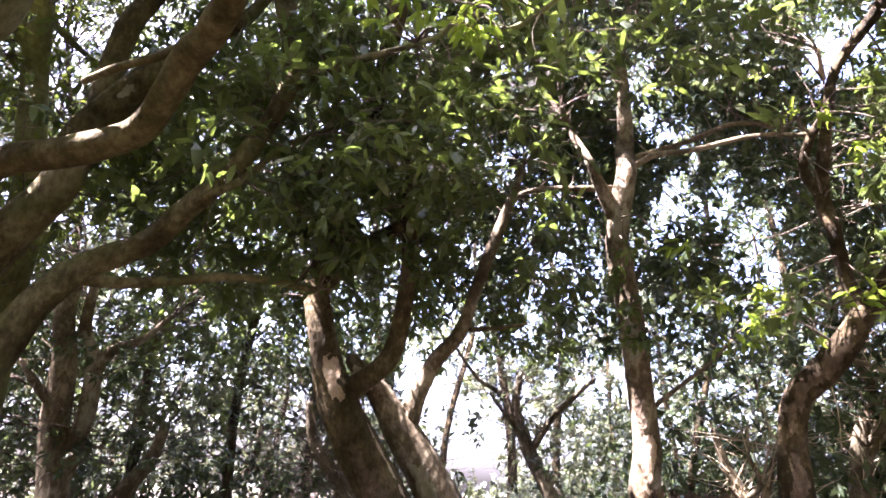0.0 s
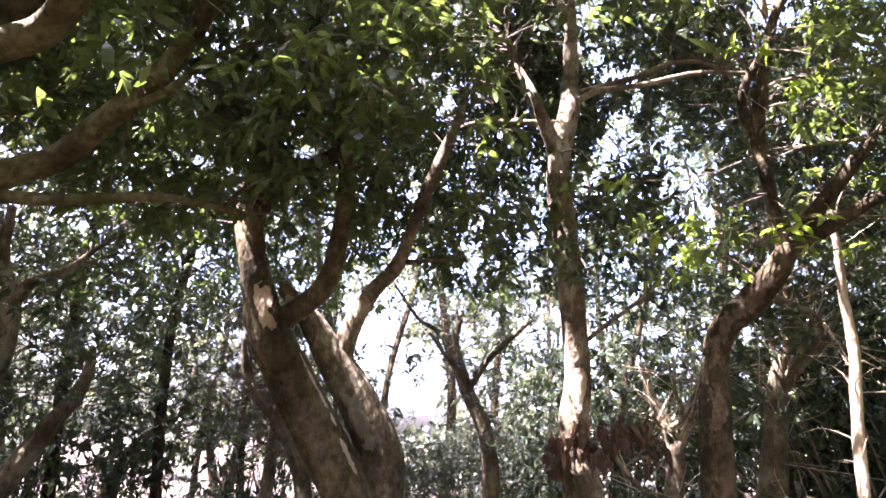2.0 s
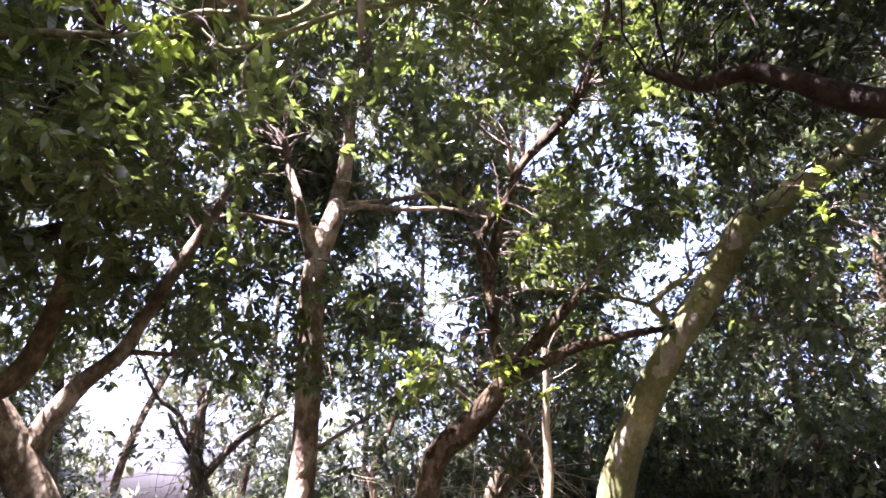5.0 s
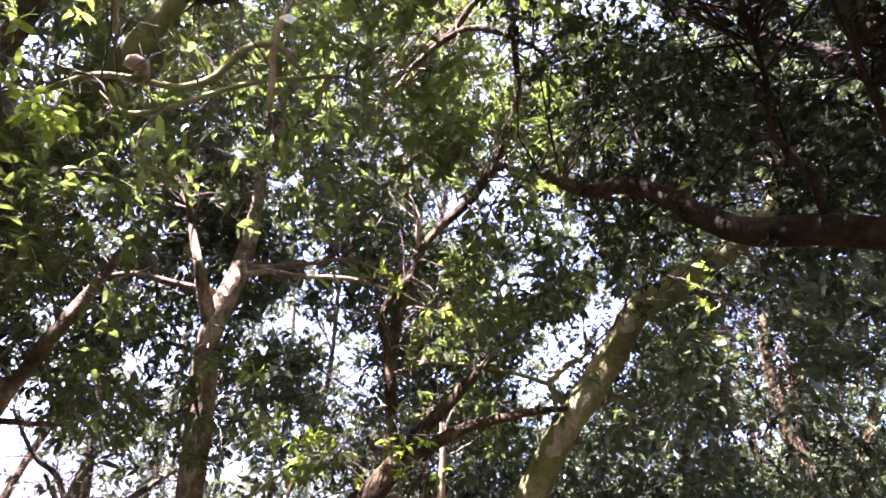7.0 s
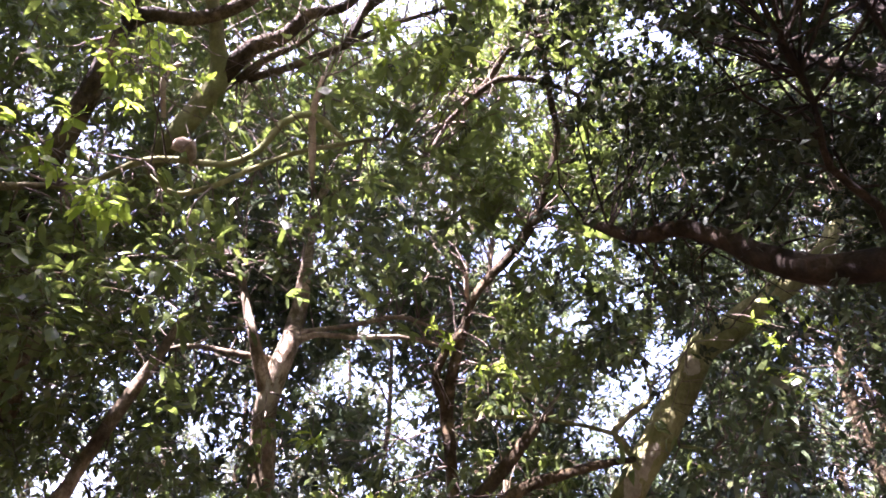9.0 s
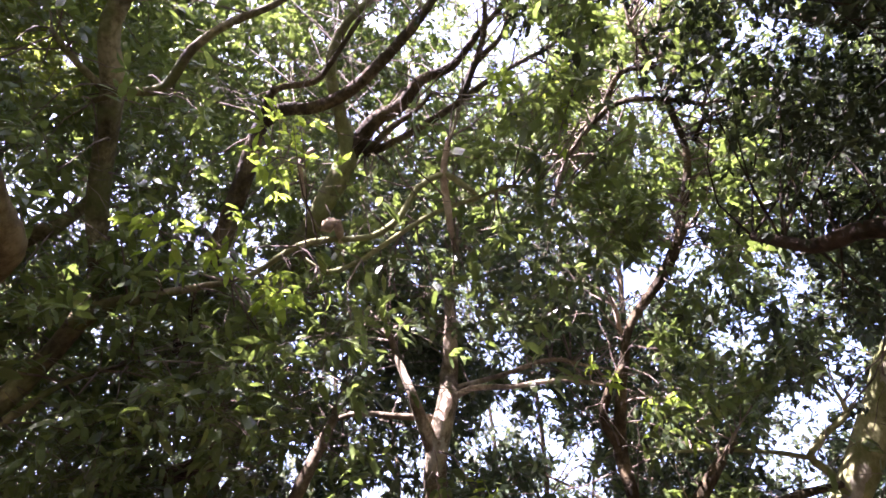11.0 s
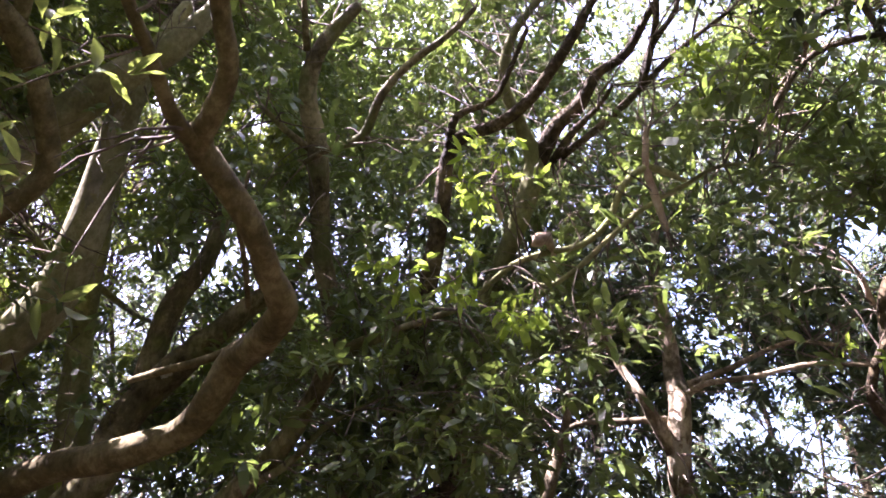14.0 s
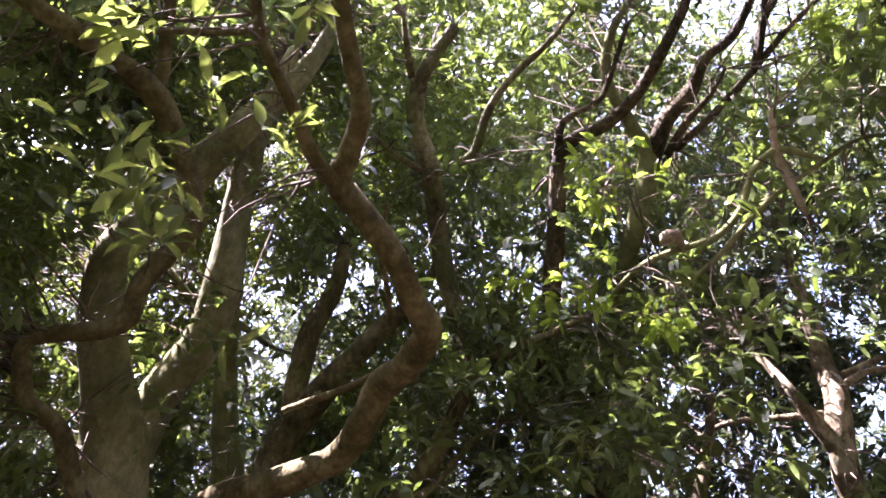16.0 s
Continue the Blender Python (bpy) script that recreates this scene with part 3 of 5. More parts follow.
tree("leaning tree with smooth grey-green mossy trunk", "bark_smooth", "deep", 0.100,
     ("trunk", [(2.73, 5.51, -0.08, 0.259), (2.72, 5.50, 0.67, 0.175), (2.70, 5.49, 1.71, 0.152), (2.69, 5.46, 2.11, 0.140), (2.74, 5.32, 2.52, 0.133), (2.84, 5.10, 2.93, 0.124), (3.00, 4.90, 3.34, 0.119), (3.18, 4.79, 3.64, 0.123), (3.36, 4.68, 3.98, 0.118), (3.50, 4.49, 4.33, 0.119), (3.67, 4.38, 4.45, 0.121), (3.93, 4.20, 4.67, 0.108), (4.16, 4.05, 4.84, 0.090), (4.44, 3.91, 5.12, 0.068), (4.65, 3.75, 5.69, 0.056)]),
     ("branch", [(3.04, 4.93, 3.48, 0.034), (2.94, 4.91, 3.62, 0.032), (2.86, 4.91, 3.71, 0.030), (3.03, 4.89, 3.88, 0.026), (3.17, 4.79, 3.99, 0.022), (3.16, 4.82, 4.18, 0.013)]),
     ("branch", [(2.89, 4.91, 3.69, 0.022), (2.63, 5.00, 3.77, 0.018), (2.27, 5.10, 3.82, 0.016), (1.90, 5.22, 3.84, 0.011)]),
     ("branch", [(3.37, 4.81, 3.62, 0.015), (3.59, 4.69, 3.58, 0.013), (3.76, 4.56, 3.61, 0.012), (3.91, 4.51, 3.82, 0.008)]))
tree("thick twin-stemmed tree with brown bark torn pale at the fork", "bark_brown", "mid", 0.105,
     ("trunk", [(-1.05, 5.12, -0.08, 0.315), (-1.19, 5.09, 0.44, 0.213), (-1.42, 5.03, 1.12, 0.186), (-1.68, 4.96, 1.61, 0.179), (-1.89, 4.84, 2.00, 0.177), (-2.04, 4.74, 2.29, 0.156), (-2.13, 4.71, 2.50, 0.128), (-2.19, 4.67, 2.75, 0.108), (-2.27, 4.63, 3.11, 0.097), (-2.28, 4.63, 3.31, 0.089), (-2.18, 4.56, 3.56, 0.066), (-2.07, 4.48, 3.78, 0.055), (-2.00, 4.48, 4.00, 0.043)]),
     ("stem", [(-1.26, 5.25, -0.08, 0.300), (-1.28, 5.25, 0.42, 0.203), (-1.29, 5.28, 1.10, 0.177), (-1.30, 5.29, 1.46, 0.168), (-1.47, 5.21, 1.84, 0.154), (-1.68, 5.10, 2.16, 0.133), (-1.81, 4.97, 2.39, 0.097), (-1.99, 4.79, 2.64, 0.057)], "bark_pale"),
     ("limb", [(-2.04, 4.73, 2.33, 0.093), (-1.83, 4.73, 2.47, 0.080), (-1.66, 4.75, 2.64, 0.073), (-1.58, 4.74, 2.93, 0.069), (-1.50, 4.63, 3.39, 0.070), (-1.49, 4.49, 3.66, 0.071), (-1.47, 4.44, 4.01, 0.055), (-1.43, 4.38, 4.36, 0.039)]),
     ("limb", [(-1.61, 5.13, 2.19, 0.089), (-1.55, 5.15, 2.44, 0.077), (-1.43, 5.19, 2.69, 0.069), (-1.24, 5.23, 2.93, 0.061), (-1.14, 5.20, 3.20, 0.050), (-0.92, 5.09, 3.71, 0.052), (-0.77, 5.07, 4.08, 0.038), (-0.68, 5.05, 4.39, 0.024)], "bark_pale"),
     ("branch", [(-2.27, 4.63, 3.11, 0.075), (-2.02, 4.58, 3.38, 0.075), (-1.79, 4.52, 3.48, 0.065), (-1.55, 4.47, 3.57, 0.057)]),
     ("branch", [(-1.16, 5.22, 2.95, 0.023), (-0.91, 5.17, 2.95, 0.018), (-0.67, 5.11, 2.96, 0.011)]),
     ("limb", [(-1.50, 4.61, 4.40, 0.058), (-1.29, 4.45, 4.84, 0.069), (-1.02, 4.25, 5.23, 0.078), (-0.83, 4.09, 5.48, 0.083), (-0.61, 3.89, 5.87, 0.083), (-0.65, 3.67, 6.13, 0.056), (-0.72, 3.43, 6.45, 0.046), (-0.58, 3.24, 6.75, 0.037), (-0.27, 3.10, 7.00, 0.028), (-0.07, 2.97, 7.23, 0.018)], "bark_smooth"),
     ("limb", [(-0.60, 3.89, 5.87, 0.069), (-0.38, 3.74, 6.13, 0.065), (-0.18, 3.74, 6.30, 0.061), (0.00, 3.65, 6.51, 0.047), (0.27, 3.63, 6.66, 0.038), (0.53, 3.44, 6.89, 0.028), (0.78, 3.29, 7.11, 0.021)], "bark_dark"),
     ("limb", [(-2.00, 4.47, 3.99, 0.051), (-1.78, 4.29, 4.57, 0.066), (-1.50, 3.94, 5.19, 0.076), (-1.33, 3.68, 5.60, 0.072), (-1.24, 3.54, 5.87, 0.058), (-1.08, 3.46, 5.99, 0.054), (-0.83, 3.53, 6.09, 0.050), (-0.53, 3.52, 6.29, 0.050), (-0.21, 3.37, 6.56, 0.046), (-0.00, 3.26, 6.78, 0.039), (0.19, 3.14, 7.00, 0.028)], "bark_dark"),
     ("branch", [(-1.21, 3.49, 5.92, 0.040), (-1.10, 3.34, 6.09, 0.029), (-0.82, 3.38, 6.21, 0.025), (-0.69, 3.30, 6.30, 0.022), (-0.44, 3.11, 6.62, 0.018)], "bark_dark"),
     ("branch", [(-0.39, 3.88, 5.92, 0.032), (-0.07, 3.83, 6.09, 0.030), (0.25, 3.77, 6.29, 0.030), (0.63, 3.64, 6.52, 0.023), (1.05, 3.53, 6.70, 0.016)], "bark_dark"),
     ("branch", [(0.32, 3.75, 6.32, 0.037), (0.45, 3.57, 6.57, 0.028), (0.69, 3.43, 6.78, 0.021), (0.76, 3.27, 7.01, 0.014)], "bark_dark"),
     ("branch", [(0.35, 3.71, 6.34, 0.028), (0.53, 3.39, 6.70, 0.027), (0.55, 3.23, 6.93, 0.021)], "bark_dark"),
     ("branch", [(-0.46, 3.89, 5.90, 0.035), (-0.24, 3.72, 6.03, 0.030), (-0.04, 3.64, 6.12, 0.020), (0.11, 3.53, 6.22, 0.013)], "bark_dark"),
     ("stub", [(-0.92, 3.95, 5.47, 0.020), (-0.94, 3.75, 5.70, 0.020), (-0.84, 3.70, 5.79, 0.016)], "bark_stub"))
tree("many-stemmed tree with smooth grey-green trunk and long low limbs", "bark_smooth", "mid", 0.105,
     ("trunk", [(-4.53, 3.61, -0.08, 0.402), (-4.44, 3.34, 1.38, 0.272), (-4.28, 2.60, 3.43, 0.236), (-4.24, 2.47, 3.87, 0.214), (-4.22, 2.23, 4.30, 0.163), (-4.13, 2.04, 4.64, 0.152), (-4.02, 1.92, 4.95, 0.142), (-3.77, 1.97, 5.24, 0.125), (-3.40, 2.02, 5.68, 0.125), (-3.12, 2.07, 5.97, 0.111), (-2.89, 2.15, 6.24, 0.096), (-2.67, 2.19, 6.63, 0.068), (-2.49, 2.17, 6.99, 0.051)], "bark_tan"),
     ("stem", [(-4.26, 2.63, 3.69, 0.161), (-4.11, 2.65, 4.19, 0.146), (-3.91, 2.74, 4.63, 0.148), (-3.71, 2.64, 5.08, 0.144), (-3.59, 2.53, 5.51, 0.121), (-3.41, 2.37, 5.96, 0.105), (-3.26, 2.30, 6.42, 0.084), (-3.01, 2.24, 6.91, 0.058)], "bark_tan"),
     ("limb", [(-3.99, 2.88, -0.08, 0.219), (-3.83, 2.96, 0.85, 0.148), (-3.59, 3.10, 2.12, 0.129), (-3.51, 3.15, 2.39, 0.117), (-3.40, 3.20, 2.66, 0.103), (-3.21, 3.31, 2.93, 0.093), (-2.96, 3.46, 3.12, 0.081), (-2.69, 3.46, 3.34, 0.076), (-2.37, 3.46, 3.63, 0.070), (-2.15, 3.43, 3.92, 0.058), (-1.93, 3.38, 4.19, 0.054), (-1.57, 3.44, 4.34, 0.031), (-1.17, 3.50, 4.46, 0.018)], "bark_olive"),
     ("branch", [(-3.25, 3.29, 2.85, 0.042), (-3.01, 3.45, 2.86, 0.038), (-2.77, 3.57, 2.90, 0.035), (-2.40, 3.81, 2.99, 0.029), (-1.98, 4.07, 2.96, 0.018)], "bark_olive"),
     ("branch", [(-2.62, 3.43, 3.39, 0.031), (-2.28, 3.44, 3.52, 0.025), (-2.03, 3.48, 3.77, 0.019), (-1.70, 3.56, 3.93, 0.012)], "bark_olive"),
     ("limb", [(-4.62, 3.55, -0.08, 0.219), (-4.62, 3.38, 1.60, 0.160), (-4.25, 3.30, 2.70, 0.146), (-3.92, 3.30, 3.20, 0.138), (-3.63, 3.32, 3.58, 0.129), (-3.52, 3.29, 3.91, 0.117), (-3.30, 3.33, 4.20, 0.112), (-2.99, 3.38, 4.52, 0.093), (-2.69, 3.49, 4.85, 0.075), (-2.51, 3.52, 4.97, 0.050), (-2.33, 3.59, 5.38, 0.036)], "bark_olive"),
     ("limb", [(-3.46, 3.33, 3.95, 0.081), (-3.41, 3.28, 4.36, 0.089), (-3.30, 3.23, 4.75, 0.083), (-3.13, 3.25, 5.08, 0.073), (-3.05, 3.25, 5.49, 0.057)], "bark_olive"),
     ("limb", [(-2.12, 3.43, 3.96, 0.051), (-2.15, 3.62, 4.55, 0.068), (-2.15, 3.32, 5.05, 0.077), (-2.06, 2.94, 5.68, 0.078), (-2.05, 2.71, 5.95, 0.071), (-1.95, 2.56, 6.18, 0.061), (-1.79, 2.50, 6.38, 0.053), (-1.60, 2.49, 6.59, 0.042)], "bark_olive"),
     ("branch", [(-2.07, 2.97, 5.65, 0.029), (-2.20, 2.72, 5.71, 0.028), (-2.28, 2.55, 5.78, 0.019)], "bark_olive"),
     ("branch", [(-1.95, 2.46, 6.18, 0.028), (-1.90, 2.30, 6.33, 0.024), (-1.83, 2.13, 6.45, 0.017)], "bark_olive"),
     ("branch", [(-2.10, 2.87, 5.50, 0.020), (-1.92, 2.89, 5.60, 0.028), (-1.69, 2.93, 5.69, 0.034), (-1.49, 2.79, 5.91, 0.032), (-1.24, 2.74, 6.12, 0.028), (-0.99, 2.73, 6.26, 0.023), (-0.75, 2.71, 6.47, 0.017)], "bark_olive"),
     ("limb", [(-3.95, 4.33, -0.08, 0.111), (-3.95, 3.63, 1.28, 0.075), (-3.93, 2.28, 3.23, 0.065), (-3.94, 2.08, 3.47, 0.055), (-3.91, 1.91, 3.68, 0.052), (-3.97, 1.71, 3.79, 0.051), (-3.96, 1.60, 3.96, 0.048), (-3.93, 1.55, 4.09, 0.042), (-3.79, 1.65, 4.15, 0.053), (-3.64, 1.79, 4.21, 0.060), (-3.54, 1.87, 4.30, 0.061), (-3.43, 1.82, 4.50, 0.062), (-3.20, 1.86, 4.79, 0.060), (-3.12, 1.81, 4.93, 0.062), (-3.05, 1.60, 5.14, 0.063), (-3.01, 1.29, 5.37, 0.078), (-3.02, 1.01, 5.40, 0.068), (-3.06, 0.73, 5.41, 0.059), (-3.11, 0.51, 5.42, 0.048), (-3.12, 0.30, 5.44, 0.031)], "bark_red"),
     ("branch", [(-3.09, 0.71, 5.39, 0.028), (-2.93, 0.88, 5.48, 0.025), (-2.72, 1.07, 5.58, 0.025), (-2.45, 1.31, 5.68, 0.024), (-2.20, 1.45, 5.77, 0.021), (-1.97, 1.51, 5.85, 0.014)], "bark_red"),
     ("branch", [(-2.99, 1.27, 5.40, 0.044), (-2.86, 1.15, 5.57, 0.040), (-2.70, 0.99, 5.76, 0.036), (-2.56, 0.85, 5.90, 0.023)], "bark_red"),
     ("branch", [(-1.16, 3.45, 4.43, 0.017), (-1.07, 3.65, 4.63, 0.019), (-0.78, 3.52, 4.74, 0.021), (-0.53, 3.55, 4.81, 0.023), (-0.30, 3.56, 4.83, 0.023), (-0.10, 3.53, 4.97, 0.025), (0.02, 3.45, 5.16, 0.025), (0.20, 3.47, 5.30, 0.027), (0.35, 3.53, 5.24, 0.023), (0.43, 3.56, 5.19, 0.014)]),
     ("stub", [(0.25, 3.30, 5.50, 0.017), (0.20, 3.46, 5.31, 0.027), (0.22, 3.59, 5.16, 0.029), (0.25, 3.71, 4.93, 0.023)], "bark_stub"),
     ("branch", [(-0.74, 3.58, 4.68, 0.011), (-0.59, 3.67, 4.62, 0.019), (-0.36, 3.65, 4.71, 0.019), (-0.11, 3.64, 4.91, 0.018), (0.13, 3.65, 5.09, 0.018), (0.46, 3.66, 5.24, 0.016), (0.71, 3.67, 5.34, 0.014), (1.03, 3.78, 5.32, 0.010)]),
     ("stub", [(-0.50, 3.57, 4.79, 0.019), (-0.52, 3.47, 4.89, 0.042), (-0.59, 3.47, 4.86, 0.050)], "bark_stub"))
tree("slim upright grey-green tree behind the low limbs", "bark_smooth", "bright", 0.110,
     ("trunk", [(-5.70, 5.00, -0.08, 0.263), (-5.42, 4.70, 1.52, 0.178), (-4.89, 4.15, 3.83, 0.155), (-4.81, 3.93, 4.47, 0.119), (-4.73, 3.72, 4.98, 0.111), (-4.59, 3.51, 5.38, 0.102), (-4.42, 3.29, 5.99, 0.082), (-4.25, 3.05, 6.54, 0.067)]),
     ("branch", [(-4.71, 3.70, 5.02, 0.058), (-4.76, 3.33, 5.35, 0.048), (-4.90, 2.98, 5.69, 0.037)]),
     ("branch", [(-4.59, 3.51, 5.38, 0.043), (-4.48, 4.08, 5.26, 0.022), (-4.37, 4.47, 5.34, 0.015)]))
tree("near tree with sinuous reddish-brown limbs and large glossy leaves", "bark_red", "deep", 0.135,
     ("limb", [(-6.60, 2.40, -0.08, 0.170), (-5.80, 2.60, 1.40, 0.130), (-4.60, 2.75, 2.90, 0.105), (-4.05, 2.82, 3.28, 0.098), (-3.53, 2.83, 3.45, 0.093), (-3.11, 2.86, 3.49, 0.092), (-2.68, 2.91, 3.60, 0.088), (-2.36, 2.74, 3.73, 0.088), (-2.21, 2.66, 3.87, 0.090), (-1.91, 2.47, 3.86, 0.080), (-1.66, 2.25, 3.90, 0.075), (-1.65, 2.08, 3.99, 0.065), (-1.61, 1.88, 4.08, 0.062), (-1.66, 1.68, 4.22, 0.059), (-1.71, 1.52, 4.33, 0.061), (-1.62, 1.45, 4.39, 0.050), (-1.48, 1.34, 4.51, 0.045), (-1.42, 1.16, 4.64, 0.042), (-1.35, 0.97, 4.75, 0.039), (-1.29, 0.83, 4.83, 0.030), (-1.16, 0.75, 4.90, 0.017)]),
     ("branch", [(-1.70, 1.54, 4.30, 0.043), (-1.72, 1.34, 4.35, 0.035), (-1.67, 1.09, 4.46, 0.028), (-1.64, 0.88, 4.56, 0.024), (-1.56, 0.72, 4.65, 0.020), (-1.50, 0.58, 4.73, 0.012)]),
     ("branch", [(-2.15, 2.62, 3.95, 0.026), (-2.37, 2.66, 3.92, 0.025), (-2.69, 2.68, 3.90, 0.024), (-3.02, 2.77, 3.92, 0.021)]),
     ("branch", [(-1.93, 2.34, 4.00, 0.015), (-1.80, 2.09, 4.08, 0.014), (-1.69, 1.85, 4.13, 0.011), (-1.56, 1.69, 4.27, 0.009)]))
tree("dark overhanging bough with dense shaded leaves", "bark_shaded", "shade", 0.058,
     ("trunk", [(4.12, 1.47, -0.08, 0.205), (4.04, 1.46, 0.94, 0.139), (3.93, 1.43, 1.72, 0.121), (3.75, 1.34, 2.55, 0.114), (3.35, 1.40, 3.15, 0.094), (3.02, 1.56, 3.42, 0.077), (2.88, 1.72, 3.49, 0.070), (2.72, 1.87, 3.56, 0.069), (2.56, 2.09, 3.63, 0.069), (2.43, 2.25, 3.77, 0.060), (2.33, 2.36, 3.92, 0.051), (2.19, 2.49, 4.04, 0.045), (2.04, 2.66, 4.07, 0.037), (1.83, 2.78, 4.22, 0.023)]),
     ("branch", [(2.72, 1.86, 3.56, 0.024), (2.63, 1.79, 3.77, 0.019), (2.47, 1.79, 3.93, 0.016), (2.37, 1.67, 4.15, 0.012), (2.22, 1.57, 4.35, 0.017)]),
     ("branch", [(2.91, 1.67, 3.48, 0.022), (2.70, 1.48, 3.79, 0.017), (2.52, 1.38, 4.08, 0.012), (2.35, 1.17, 4.35, 0.007)]),
     # upper limbs out of view, added to carry the crown that shades the bough
     ("limb", [(3.78, 1.39, 2.41, 0.150), (3.98, 1.60, 3.90, 0.120), (3.69, 2.03, 5.26, 0.100), (3.33, 2.24, 6.44, 0.080), (2.58, 2.39, 7.29, 0.060), (1.55, 2.48, 7.67, 0.045), (0.46, 2.38, 7.94, 0.020)]),
     ("limb", [(3.89, 1.76, 4.49, 0.090), (4.02, 2.72, 5.82, 0.070), (3.82, 3.53, 6.93, 0.050), (3.44, 4.12, 7.85, 0.020)]),
     ("branch", [(2.68, 2.39, 7.20, 0.050), (2.31, 1.61, 7.67, 0.035), (1.73, 1.02, 8.11, 0.020)]),
     ("branch", [(2.47, 2.44, 7.28, 0.045), (2.30, 3.32, 7.58, 0.030), (1.98, 3.88, 7.73, 0.015)]))
tree("clump of pale crooked stems in deep shade", "bark_pale", "mid", 0.105,
     ("trunk", [(-5.54, 6.06, -0.08, 0.281), (-5.58, 6.01, 0.53, 0.190), (-5.63, 5.95, 1.41, 0.166), (-5.72, 5.84, 2.17, 0.141), (-5.71, 5.74, 2.86, 0.127), (-5.71, 5.59, 3.38, 0.097), (-5.64, 5.60, 3.97, 0.063)]),
     ("stem", [(-5.63, 5.96, 1.68, 0.116), (-5.53, 6.01, 2.28, 0.096), (-5.51, 5.94, 2.84, 0.086), (-5.58, 5.79, 3.18, 0.068), (-5.51, 5.68, 3.73, 0.044)]),
     ("branch", [(-5.50, 5.96, 2.75, 0.068), (-5.32, 5.95, 3.00, 0.062), (-5.04, 6.02, 3.13, 0.043), (-4.78, 6.16, 3.45, 0.025)]),
     ("branch", [(-5.76, 5.78, 2.39, 0.053), (-5.80, 5.54, 2.58, 0.047), (-5.90, 5.40, 2.79, 0.032)]),
     ("stem", [(-5.84, 6.19, -0.08, 0.230), (-5.78, 6.26, 0.27, 0.156), (-5.67, 6.38, 0.79, 0.135), (-5.44, 6.65, 1.48, 0.106), (-5.22, 6.80, 1.97, 0.078), (-5.15, 6.83, 2.30, 0.052)]))
tree("slender distant tree with forked bare branches", "bark_grey", "far", 0.100,
     ("trunk", [(-0.74, 8.78, -0.08, 0.201), (-0.77, 8.78, 0.30, 0.136), (-0.81, 8.79, 0.88, 0.118), (-0.89, 8.80, 1.67, 0.094), (-1.16, 8.72, 2.27, 0.088), (-1.30, 8.63, 2.78, 0.063), (-1.22, 8.54, 3.22, 0.037)]),
     ("branch", [(-1.14, 8.72, 2.23, 0.051), (-0.86, 8.70, 2.64, 0.044), (-0.56, 8.69, 2.93, 0.041), (-0.30, 8.66, 3.15, 0.022)]),
     ("branch", [(-1.28, 8.66, 2.56, 0.037), (-1.52, 8.56, 2.96, 0.030), (-1.78, 8.48, 3.13, 0.026), (-2.09, 8.30, 3.56, 0.015)]),
     ("branch", [(-1.19, 8.70, 2.38, 0.033), (-1.45, 8.62, 2.70, 0.026), (-1.63, 8.54, 2.95, 0.015)]))
tree("thin dark-stemmed tree leaning among the others", "bark_grey", "deep", 0.100,
     ("trunk", [(-2.35, 7.11, -0.08, 0.160), (-2.44, 7.09, 0.32, 0.108), (-2.55, 7.07, 0.91, 0.094), (-2.74, 7.01, 1.51, 0.082), (-3.02, 6.87, 1.88, 0.073), (-3.19, 6.77, 2.13, 0.061), (-3.26, 6.68, 2.55, 0.043)]),
     ("stem", [(-3.08, 7.25, -0.08, 0.125), (-3.08, 7.26, 0.30, 0.085), (-3.08, 7.27, 0.86, 0.074), (-3.09, 7.29, 1.62, 0.054), (-3.06, 7.27, 2.06, 0.039)]))
tree("group of thin distant trunks with light between", "bark_grey", "far", 0.120,
     ("trunk", [(-5.15, 10.01, -0.08, 0.194), (-5.12, 10.04, 0.14, 0.131), (-5.07, 10.08, 0.56, 0.114), (-4.93, 10.18, 1.48, 0.091), (-4.91, 10.16, 2.26, 0.065)]),
     ("stem", [(-5.29, 10.50, -0.08, 0.124), (-5.33, 10.49, 0.12, 0.084), (-5.38, 10.47, 0.52, 0.073), (-5.64, 10.37, 1.62, 0.056), (-5.74, 10.29, 2.26, 0.043)]),
     ("stem", [(-6.21, 8.75, -0.08, 0.203), (-6.17, 8.79, 0.16, 0.137), (-6.13, 8.84, 0.59, 0.119), (-6.00, 8.97, 1.26, 0.091), (-5.46, 9.31, 1.93, 0.060), (-5.37, 9.32, 2.53, 0.039)]))
tree("thin leaning dark trunks in deep shade", "bark_dark", "deep", 0.110,
     ("trunk", [(6.13, 6.08, -0.08, 0.144), (5.91, 6.18, 0.96, 0.098), (5.60, 6.33, 2.41, 0.085), (5.36, 6.44, 3.06, 0.077), (5.23, 6.45, 3.47, 0.055), (5.20, 6.39, 3.83, 0.037)]),
     ("stem", [(7.00, 6.03, -0.08, 0.157), (6.84, 5.99, 1.31, 0.106), (6.56, 6.04, 3.28, 0.093), (6.41, 6.06, 3.79, 0.089), (6.27, 6.04, 4.27, 0.085), (6.13, 5.94, 4.83, 0.060), (6.11, 5.86, 5.30, 0.034)]),
     ("branch", [(6.45, 6.01, 3.85, 0.045), (6.39, 5.88, 4.39, 0.039), (6.24, 5.82, 4.89, 0.026)]),
     ("stem", [(6.78, 7.06, -0.08, 0.098), (6.93, 6.67, 1.26, 0.066), (7.18, 6.12, 3.34, 0.057), (7.27, 5.89, 3.87, 0.052), (7.31, 5.67, 4.34, 0.032)]))
